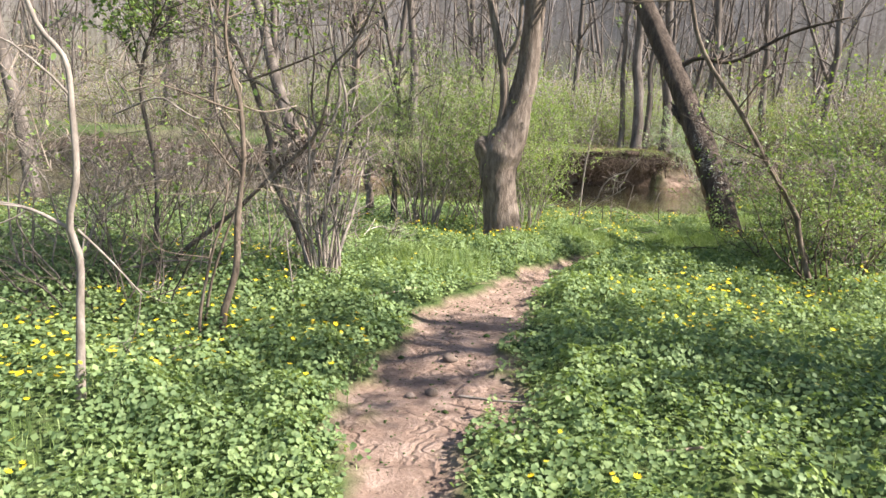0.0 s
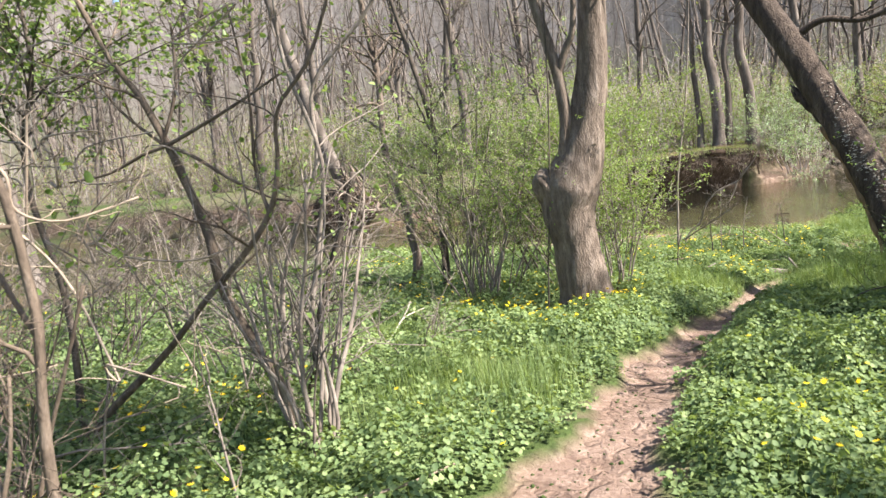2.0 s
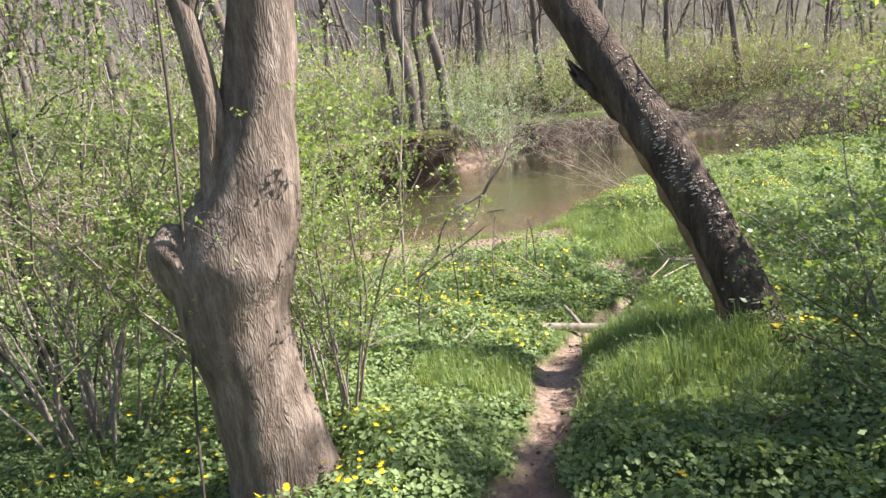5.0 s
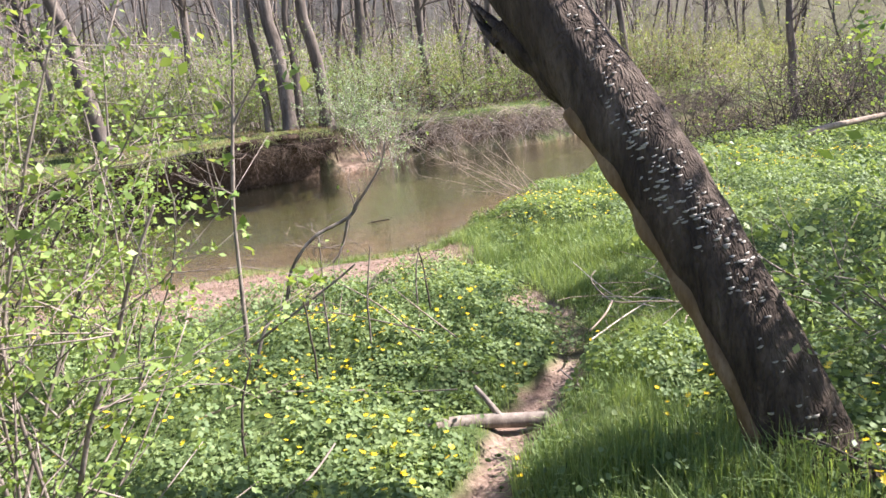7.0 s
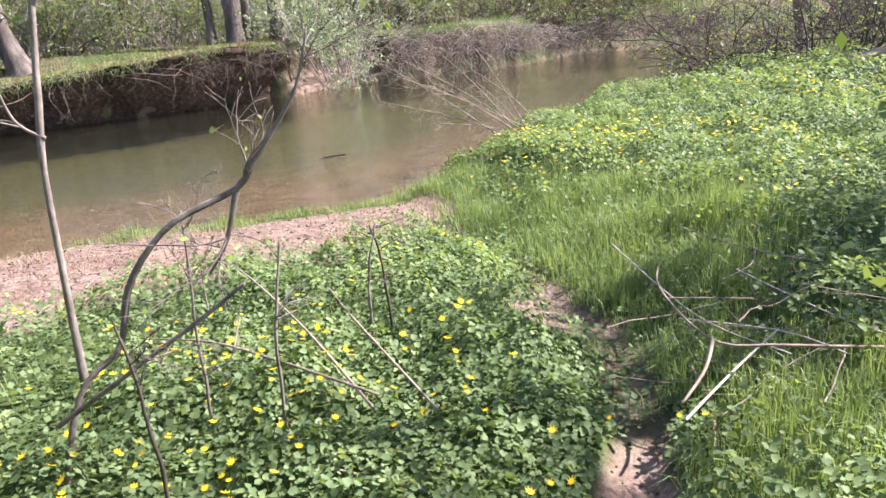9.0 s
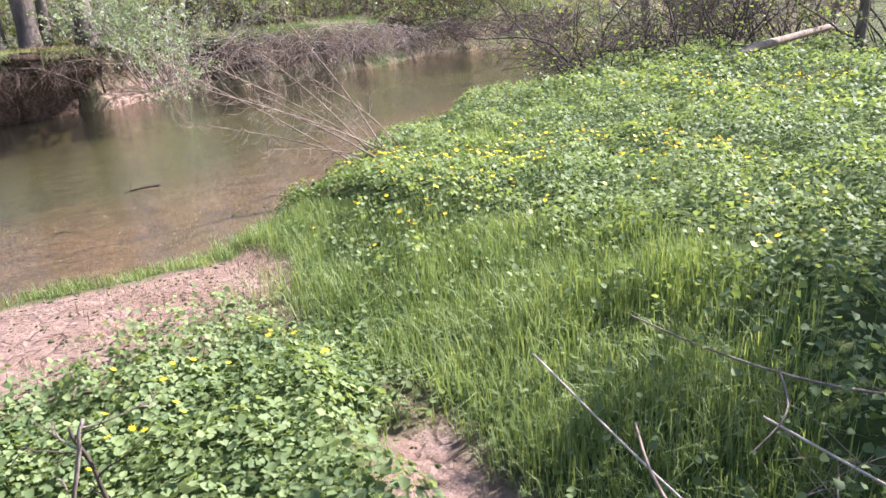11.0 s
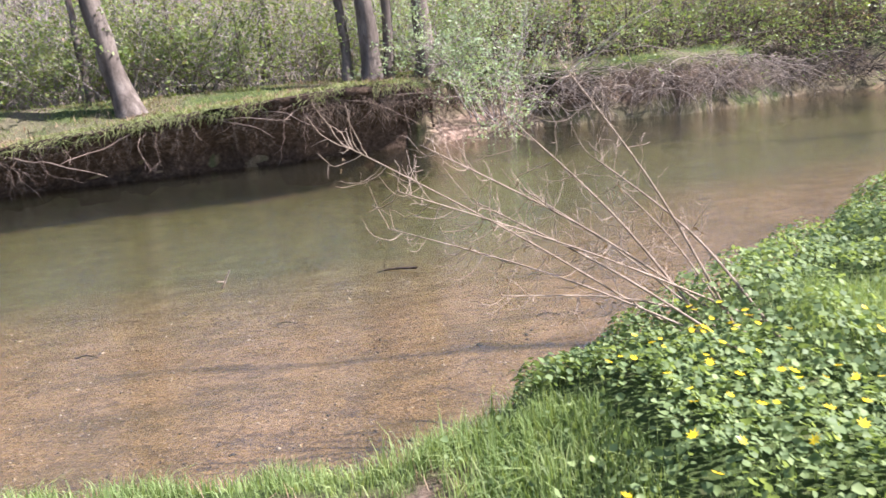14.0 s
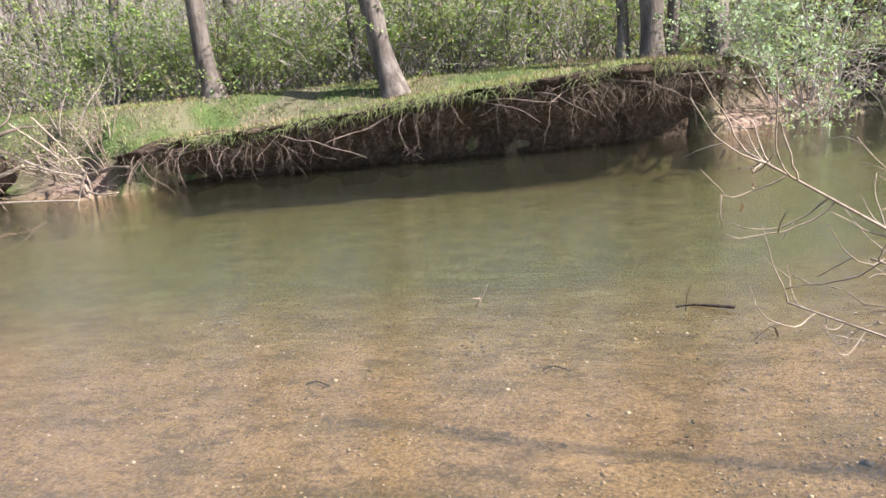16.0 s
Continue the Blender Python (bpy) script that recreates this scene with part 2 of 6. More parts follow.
nt.links.new(steep.outputs[0], gloss_w.inputs[0])
rip = nt.nodes.new("ShaderNodeBump")
rip.inputs["Strength"].default_value, rip.inputs["Distance"].default_value = 0.42, 0.02
r1, r2 = tex_noise(nt, 3.2, 3, 0.5, (0.5, 1.7, 1)), tex_noise(nt, 17, 3, 0.6, (0.45, 1.7, 1))
radd = nt.nodes.new("ShaderNodeMath")
radd.operation = "MULTIPLY_ADD"
radd.inputs[1].default_value = 0.8
nt.links.new(r2, radd.inputs[0])
nt.links.new(r1, radd.inputs[2])
nt.links.new(radd.outputs[0], rip.inputs["Height"])
nt.links.new(rip.outputs["Normal"], gl.inputs["Normal"])
nt.links.new(rip.outputs["Normal"], fr.inputs["Normal"])
surf = nt.nodes.new("ShaderNodeMixShader")
nt.links.new(gloss_w.outputs[0], surf.inputs[0])
nt.links.new(murk.outputs[0], surf.inputs[1])
nt.links.new(gl.outputs[0], surf.inputs[2])
nt.links.new(surf.outputs[0], out.inputs["Surface"])
WATER = m


# ---- mesh building ----
class Mesher:
    """Gathers arrays of points and faces into one mesh."""

    def __init__(self):
        self.v, self.f, self.n = [], [], 0

    def add(self, v, *faces):
        v = np.asarray(v, float).reshape(-1, 3)
        for f in faces:
            self.f.append(np.asarray(f, int) + self.n)
        self.v.append(v)
        self.n += len(v)

    def tubes(self, P, R, sides=5, lump=0.0, seed=0):
        """P: (N, K, 3) lines, R: (N, K) radii."""
        P, R = np.asarray(P, float), np.asarray(R, float)
        if P.ndim == 2:
            P, R = P[None], R[None]
        N, K, _ = P.shape
        T = np.gradient(P, axis=1)
        T /= np.linalg.norm(T, axis=2, keepdims=True) + 1e-9
        chord = P[:, -1] - P[:, 0]
        ref = np.where(np.abs(chord[:, 2:3]) > 0.7 * np.linalg.norm(chord, axis=1, keepdims=True), [[1.0, 0.13, 0]], [[0.1, 0.12, 1.0]])
        U = np.cross(T, ref[:, None])
        U /= np.linalg.norm(U, axis=2, keepdims=True) + 1e-9
        V = np.cross(T, U)
        a = np.arange(sides) * 2 * np.pi / sides
        rad = R[:, :, None] * np.ones(sides)
        if lump:
            rad = rad * (1 + lump * (vnoise(P[..., :1] * 0 + np.cos(a) * 1.7 + seed, np.sin(a) * 1.7 + P[..., 2:3] * 3.1, 1.0) - 0.5)
                         + 0.5 * lump * (vnoise(P[..., :1] * 0 + np.cos(a) * 4 + seed, np.sin(a) * 4 + P[..., 2:3] * 9, 1.0) - 0.5))
        ring = P[:, :, None] + rad[..., None] * (np.cos(a)[:, None] * U[:, :, None] + np.sin(a)[:, None] * V[:, :, None])
        i = np.arange(N)[:, None, None] * K * sides + np.arange(K - 1)[None, :, None] * sides
        j, j2 = np.arange(sides), (np.arange(sides) + 1) % sides
        q = np.stack([i + j, i + j2, i + sides + j2, i + sides + j], -1).reshape(-1, 4)
        cap = np.arange(N)[:, None] * K * sides + (K - 1) * sides + np.arange(sides)
        self.add(ring, q, cap)

    def leaves(self, rng, pos, size, tilt=0.5, wide=0.8, fold=0.25, normal=None, simple=False):
        n = len(pos)
        if not n:
            return
        up = rng.normal(0, tilt, (n, 3))
        up[:, 2] += 1.0
        if normal is not None:
            up = rng.normal(0, tilt, (n, 3)) + normal
        up /= np.linalg.norm(up, axis=1, keepdims=True)
        h = rng.normal(0, 1, (n, 3))
        A = np.cross(up, h)
        A /= np.linalg.norm(A, axis=1, keepdims=True)
        B = np.cross(up, A)
        s = np.broadcast_to(size, (n,))[:, None]
        o = np.arange(n)[:, None]
        if simple:
            v = np.stack([pos - A * s * 0.5, pos + B * s * wide * 0.5 + up * s * fold * 0.3, pos + A * s * 0.5, pos - B * s * wide * 0.5 + up * s * fold * 0.3], 1)
            self.add(v, o * 4 + np.arange(4))
            return
        w = wide * 0.5
        v = np.stack([pos - A * s * 0.42,
                      pos - A * s * 0.25 + (B * w * 0.95 + up * fold * 0.45) * s, pos + A * s * 0.25 + (B * w * 0.8 + up * fold * 0.4) * s,
                      pos + A * s * 0.52 - up * s * 0.05,
                      pos + A * s * 0.25 + (-B * w * 0.8 + up * fold * 0.4) * s, pos - A * s * 0.25 + (-B * w * 0.95 + up * fold * 0.45) * s], 1)
        self.add(v, o * 6 + np.array([0, 1, 2, 3]), o * 6 + np.array([0, 3, 4, 5]))

    def blades(self, rng, pos, height, width=0.006, lean=0.45):
        n = len(pos)
        if not n:
            return
        a = rng.uniform(0, 2 * np.pi, n)
        D = np.stack([np.cos(a), np.sin(a), np.zeros(n)], 1)
        S = np.stack([-np.sin(a), np.cos(a), np.zeros(n)], 1) * width * 0.5
        H = np.broadcast_to(height, (n,))[:, None]
        l = np.abs(rng.normal(0, lean, n))[:, None]
        Z = np.array([[0, 0, 1.0]])
        mid = pos + H * 0.55 * Z + D * H * l * 0.25
        tip = pos + H * np.clip(1 - 0.35 * l, 0.3, 1) * Z + D * H * l * 0.8
        v = np.stack([pos - S, pos + S, mid + S * 0.8, mid - S * 0.8, tip], 1)
        o = np.arange(n)[:, None] * 5
        self.add(v, o + np.array([0, 1, 2, 3]), o + np.array([3, 2, 4]))

    def mesh(self, name, mat, smooth=True):
        me = bpy.data.meshes.new(name)
        v = np.concatenate(self.v)
        me.vertices.add(len(v))
        me.vertices.foreach_set("co", v.astype(np.float32).ravel())
        loops = np.concatenate([f.ravel() for f in self.f])
        tot = np.concatenate([np.full(len(f), f.shape[1]) for f in self.f])
        me.loops.add(len(loops))
        me.loops.foreach_set("vertex_index", loops.astype(np.int32))
        me.polygons.add(len(tot))
        me.polygons.foreach_set("loop_start", np.concatenate([[0], np.cumsum(tot)[:-1]]).astype(np.int32))
        me.update(calc_edges=True)
        me.polygons.foreach_set("use_smooth", np.full(len(tot), smooth))
        me.materials.append(mat)
        return me


def part(name, ms, mat, parent=None, label="", smooth=True):
    ob = new(name, ms.mesh(name, mat, smooth))
    if parent is not None:
        ob.parent = parent
        ob.matrix_parent_inverse = Matrix.Translation(-parent.location)
    return tagged(ob, label)


def thing(name, at, label, category, group=""):
    ob = new(name)
    ob.location = at
    ob.empty_display_size = 0.1
    return tagged(ob, label, category, group)


def vnoise(x, y, s, seed=0):
    """Smooth lattice noise in 0..1."""
    x, y = np.asarray(x, float) / s, np.asarray(y, float) / s
    x, y = np.broadcast_arrays(x, y)
    xi, yi = np.floor(x).astype(np.int64), np.floor(y).astype(np.int64)
    u, w = x - xi, y - yi
    u, w = u * u * (3 - 2 * u), w * w * (3 - 2 * w)

    def h(a, c):
        k = (a * 374761393 + c * 668265263 + seed * 974711) & 0xFFFFFFFF
        k = ((k ^ (k >> 13)) * 1274126177) & 0xFFFFFFFF
        return ((k ^ (k >> 16)) & 0xFFFF) / 65535.0

    return (h(xi, yi) * (1 - u) + h(xi + 1, yi) * u) * (1 - w) + (h(xi, yi + 1) * (1 - u) + h(xi + 1, yi + 1) * u) * w


def fbm(x, y, s, seed=0):
    return 0.5 * vnoise(x, y, s, seed) + 0.3 * vnoise(x, y, s / 2.3, seed + 1) + 0.2 * vnoise(x, y, s / 5.1, seed + 2)


def smooth(a, b_, x):
    t = np.clip((x - a) / (b_ - a), 0, 1)
    return t * t * (3 - 2 * t)


# ---- the lie of the land ----
LEVEL = -0.72
NEAR_X = [-60, -14, -7, -4.5, -1, 2, 3.7, 5.1, 6.2, 7.3, 9.3, 12.8, 16.5, 25, 60]
NEAR_Y = [6, 12.4, 15.3, 16.7, 18.0, 18.0, 17.8, 17.75, 18.5, 19.2, 20.8, 22.3, 23.0, 25, 40]
FAR_X = [-60, -30, -16, -11, -8.2, -5.8, -4, 0, 3.5, 6, 7.5, 9.5, 13, 15, 17.5, 21, 30, 60]
FAR_Y = [34, 31, 29.6, 28.7, 28.1, 27.5, 28.6, 29.6, 30.0, 31.0, 32.2, 32.8, 32.6, 33.2, 34.6, 34.2, 38, 54]
TOP_X = [-60, -12, -8, -6, -2.2, 0, 2.5, 4.6, 8, 14, 17, 22, 60]
TOP_Z = [0.5, 0.45, 0.12, 0.12, 0.25, 0.46, 0.62, 0.76, 0.62, 0.75, 0.45, 0.4, 0.4]
RISE_X = [-60, -12, -9, -6.5, -4.8, 5.9, 6.8, 9.2, 10, 15, 17, 60]
RISE_W = [1.0, 1.0, 2.0, 2.2, 0.4, 0.4, 2.0, 2.0, 0.9, 0.9, 2.6, 3.0]
PATH_Y = [-6, -1, 1.6, 2.8, 4.0, 5.3, 6.4, 7.4, 8.3, 9.0, 9.6, 10.6, 11.4, 12.2, 13.0, 14.2]
PATH_X = [1.4, 1.2, 0.98, 0.97, 0.95, 1.2, 1.4, 1.66, 1.98, 2.26, 2.62, 3.02, 3.6, 4.42, 4.75, 4.95]
PATH_W = [0.3, 0.3, 0.25, 0.47, 0.46, 0.34, 0.29, 0.24, 0.20, 0.19, 0.18, 0.18, 0.2, 0.15, 0.14, 0.1]


def near_y(x):
    return np.interp(x, NEAR_X, NEAR_Y) + 0.34 * (fbm(x, x * 0, 1.1, 5) - 0.5)


def far_y(x):
    return np.interp(x, FAR_X, FAR_Y) + 0.7 * (fbm(x, x * 0, 1.7, 9) - 0.5)


def bank_cut(x):
    """1 where the far bank is a vertical, undercut face."""
    return smooth(-5.0, -4.3, x) * (1 - smooth(5.6, 6.4, x))


def land(x, y):
    x, y = np.broadcast_arrays(np.asarray(x, float), np.asarray(y, float))
    ny, fy = near_y(x), far_y(x)
    d = (ny - y) * 0.85
    low = np.interp(d, [0, 0.25, 0.9, 2.2, 4, 7, 10], [-0.74, -0.55, -0.42, -0.35, -0.28, -0.10, 0.0])
    high = np.interp(d, [0, 0.3, 0.7, 1.4, 3, 7, 10], [-0.74, -0.46, -0.26, -0.13, -0.08, -0.04, 0.0])
    k = smooth(5.0, 7.2, x)
    z = low * (1 - k) + high * k
    z = z + 0.13 * np.exp(-((x - 4.15) ** 2 + (y - 9.85) ** 2) / 1.2) - 0.16 * np.exp(-((x + 1.6) ** 2 + (y - 11.2) ** 2) / 3.5)
    z = z + (fbm(x, y, 1.6, 3) - 0.5) * 0.12 * smooth(0.3, 2, d) - 0.08 * smooth(4, 0, y)
    z = z - 0.05 * path_mask(x, y) - 0.12 * smooth(5.5, 7.5, y) * (1 - smooth(12.4, 13.6, y)) * np.exp(-((x - np.interp(y, PATH_Y, PATH_X)) / 0.42) ** 2)
    z = z - 0.06 * np.exp(-((x - 3.45) ** 2 / 0.35 + (y - 11.55) ** 2 / 0.45))
    z = z + smooth(12, 60, np.abs(x) + np.abs(np.minimum(y, 0))) * 1.0 * smooth(0, 10, d)
    run = np.maximum(y - ny, 0)
    wide = np.maximum(fy - ny, 1)
    bed = LEVEL - 0.04 - 0.62 * smooth(0, 0.8, run / wide) + (fbm(x, y, 0.9, 13) - 0.5) * 0.06
    e = y - fy - 0.9 * bank_cut(x)
    top = np.interp(x, TOP_X, TOP_Z) + (fbm(x, y, 2.0, 17) - 0.5) * 0.25
    w = np.interp(x, RISE_X, RISE_W)
    top = top + np.maximum(0.9 - top, 0) * smooth(0.3, 2.6, e)
    far = top + 0.15 * np.maximum(e - 10, 0) + 1.2 * (fbm(x, y, 14, 19) - 0.5) * smooth(8, 30, e)
    far = far - 0.05 * np.maximum(e - 140, 0)
    up = np.clip(e / w, 0, 1)
    up = np.where(w > 1.2, np.interp(up, [0, 0.12, 0.6, 0.85, 1], [0, 0.42, 0.52, 0.9, 1]), up ** 0.8)
    far_side = bed * (1 - up) + far * up
    out_ = np.where(d > 0, z, bed)
    return np.where(e > 0, far_side, out_)


def path_mask(x, y):
    px, pw = np.interp(y, PATH_Y, PATH_X), np.interp(y, PATH_Y, PATH_W)
    n = fbm(x, y, 0.55, 31) - 0.5 + 0.5 * (vnoise(x, y, 0.13, 33) - 0.5)
    m_ = 1 - smooth(0.8, 1.2, np.abs(x - px) / pw + n * 1.25)
    m_ = m_ * (1 - 0.5 * smooth(11.9, 12.4, y) * smooth(0.42, 0.55, vnoise(x, y, 0.9, 77)))
    bare = 1 - smooth(0.6, 1.1, np.hypot((x - 4.74) / 0.22, (y - 13.6) / 0.6) + n * 0.9)
    return np.maximum(m_ * (1 - smooth(14.0, 14.6, y)), bare)


def bar_mask(x, y):
    """The bare sand of the bar at the water's edge."""
    d = near_y(x) - y
    edge = np.interp(x, [-3, 0, 1.5, 3, 4.4, 5.1, 5.5], [1.6, 2.4, 3.0, 2.4, 2.15, 2.0, 1.0])
    n = (fbm(x, y, 0.8, 41) - 0.5) * 0.9
    lip = np.interp(x, [2.4, 3.4], [0.15, 0.45])
    return smooth(lip, lip + 0.25, d + n * 0.6) * (1 - smooth(edge - 0.3, edge + 0.3, d + n)) * smooth(-2.8, -1.2, x) * (1 - smooth(5.0, 5.6, x + n * 0.5))


def earth(x, y):
    return np.maximum(path_mask(x, y), bar_mask(x, y))


def axis(a, b_, step, far_a, far_b, fine):
    mid_ = np.unique(np.round(np.concatenate([np.arange(a, b_, step), np.arange(fine[0], fine[1], step / 2)]), 3))
    grow = step * np.cumsum(1.16 ** np.arange(1, 60))
    return np.concatenate([[far_a], (a - grow)[a - grow > far_a + 5][::-1], mid_, (b_ + grow)[b_ + grow < far_b - 5], [far_b]])


GX, GY = axis(-12.0, 18.0, 0.16, -600, 600, (0.0, 5.6)), axis(0.0, 34.0, 0.16, -600, 900, (2.0, 14.4))
gx, gy = np.meshgrid(GX, GY)
gz = land(gx, gy)
ms = Mesher()
nx, ny_ = len(GX), len(GY)
ii = (np.arange(ny_ - 1)[:, None] * nx + np.arange(nx - 1)).reshape(-1, 1)
ms.add(np.stack([gx, gy, gz], -1), ii + np.array([0, 1, nx + 1, nx]))
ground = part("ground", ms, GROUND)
tagged(ground, "woodland floor of dark soil with a pale trodden earth path and a sand bar", "ground", kind="structure")
col = ground.data.attributes.new("cover", "FLOAT_COLOR", "POINT")
dn = near_y(gx) - gy
in_river = (dn < 0.12) & (gz < LEVEL + 0.04)
beach = smooth(5.8, 6.8, gx) * (1 - smooth(9.0, 9.8, gx)) + smooth(-8.5, -7.4, gx) * (1 - smooth(-5.6, -5.0, gx)) + 0.45 * smooth(16.5, 17.5, gx) * (1 - smooth(20, 22, gx))
far_e = gy - far_y(gx)
red = earth(gx, gy) * (dn > 0)
red = np.maximum(red, beach * (far_e > 0) * (1 - smooth(-0.25, -0.02, gz + 0.2 * (fbm(gx, gy, 0.5, 8) - 0.5))))
top_z = np.interp(gx, TOP_X, TOP_Z)
soil = (far_e > 0.05) * (far_e < 4.5) * smooth(-0.5, -0.3, gz) * (1 - smooth(-0.25, -0.05, gz - top_z)) * (1 - red)
litter = smooth(2.0, 5.0, far_e) * 0.75 + 0.7 * (far_e > 0) * (far_e < 5) * smooth(0.42, 0.6, fbm(gx, gy, 1.3, 29)) + smooth(9, 16, np.abs(gx - 2)) * (dn > 0) * 0.3
col.data.foreach_set("color", np.stack([red, in_river * 1.0, np.clip(litter, 0, 1), 1 - soil], -1).astype(np.float32).ravel())

ms = Mesher()
wx = np.linspace(-60, 60, 61)
ms.add(np.concatenate([np.stack([wx, near_y(wx) - 1.2, wx * 0 + LEVEL], 1), np.stack([wx, far_y(wx) + 1.3, wx * 0 + LEVEL], 1)]),
       np.stack([np.arange(60), np.arange(60) + 1, np.arange(60) + 62, np.arange(60) + 61], 1))
water = part("water", ms, WATER, smooth=False)
tagged(water, "shallow brown-green creek water with fine ripples over a pebbly bed", "water", kind="structure")

# ---- undercut far bank ----
rng = np.random.default_rng(4)


def bank_face(x0, x1, under, name, label):
    xs = np.arange(x0, x1, 0.1)
    prof_e = np.array([1.1, 1.0, 1.15, 1.1, 0.85, 0.5, 0.2, 0.02, -0.12, -0.08, 0.3, 1.0, 1.9]) * under
    prof_u = np.array([-0.35, 0.0, 0.12, 0.35, 0.55, 0.72, 0.84, 0.92, 0.97, 1.02, 1.05, 1.05, 1.0])
    E_, X_ = np.meshgrid(prof_e, xs)
    U_ = np.broadcast_to(prof_u, E_.shape)
    ends = smooth(0, 0.8, np.minimum(xs - x0, x1 - xs))[:, None]
    top = np.interp(xs, TOP_X, TOP_Z)[:, None]
    j = np.arange(13)[None] * 3.0
    n = fbm(X_ + 0 * j, j + X_ * 0, 0.8, 51) - 0.5
    y = far_y(xs)[:, None] + E_ * (0.4 + 0.6 * ends) + n * 0.7 * (U_ < 1.04) + 0.9 * (1 - ends) * 0.6
    z = LEVEL + (top - LEVEL) * U_ * (0.85 + 0.15 * ends) + (fbm(X_, j, 0.6, 53) - 0.5) * 0.22
    m_ = Mesher()
    K = 13
    i = (np.arange(len(xs) - 1)[:, None] * K + np.arange(K - 1)).reshape(-1, 1)
    m_.add(np.stack([X_, y, z], -1), i + np.array([0, K, K + 1, 1]))
    ob = part(name, m_, BANK)
    return tagged(ob, label, "river bank", kind="structure")


bank_face(-5.2, 6.6, 0.85, "trim_cut_bank", "undercut eroded dark earth bank along the creek")


# ---- growing things ----
def sprout(rng, S, D, L, K, wob=0.15, lift=0.0):
    S, D = np.atleast_2d(S).astype(float), np.atleast_2d(D).astype(float)
    d = D / (np.linalg.norm(D, axis=1, keepdims=True) + 1e-9)
    step = (np.broadcast_to(L, (len(S),)) / (K - 1))[:, None]
    pts = [S]
    for _ in range(K - 1):
        d = d + rng.normal(0, wob, d.shape)
        d[:, 2] += lift
        d /= np.linalg.norm(d, axis=1, keepdims=True)
        pts.append(pts[-1] + d * step)
    return np.stack(pts, 1)


def forks(rng, P, R, n, lo, hi, spread):
    """n starting points, directions and radii for side shoots on the lines P."""
    N, K, _ = P.shape
    i = rng.integers(0, N, n)
    u = rng.uniform(lo, hi, n) * (K - 1)
    k = np.minimum(u.astype(int), K - 2)
    f = (u - k)[:, None]
    pos = P[i, k] * (1 - f) + P[i, k + 1] * f
    rad = R[i, k] * (1 - f[:, 0]) + R[i, k + 1] * f[:, 0]
    d = P[i, k + 1] - P[i, k]
    d /= np.linalg.norm(d, axis=1, keepdims=True) + 1e-9
    side = np.cross(d, rng.normal(0, 1, d.shape))
    side /= np.linalg.norm(side, axis=1, keepdims=True) + 1e-9
    a = rng.normal(spread, 0.2, n)[:, None]
    return pos, d * np.cos(a) + side * np.sin(a), rad


def taper(r0, r1, N, K):
    r0 = np.broadcast_to(r0, (N,))
    return r0[:, None] * np.linspace(1, r1, K)[None]


def curve(points, K):
    """A smooth line through a few points."""
    p = np.asarray(points, float)
    t = np.linspace(0, len(p) - 1, K)
    i = np.clip(t.astype(int), 0, len(p) - 2)
    u = (t - i)[:, None]
    a, b_, c_, d = p[np.maximum(i - 1, 0)], p[i], p[i + 1], p[np.minimum(i + 2, len(p) - 1)]
    return 0.5 * (2 * b_ + (c_ - a) * u + (2 * a - 5 * b_ + 4 * c_ - d) * u ** 2 + (3 * b_ - a - 3 * c_ + d) * u ** 3)


def on_ground(x, y, sink=0.03):
    return float(land(x, y)) - sink


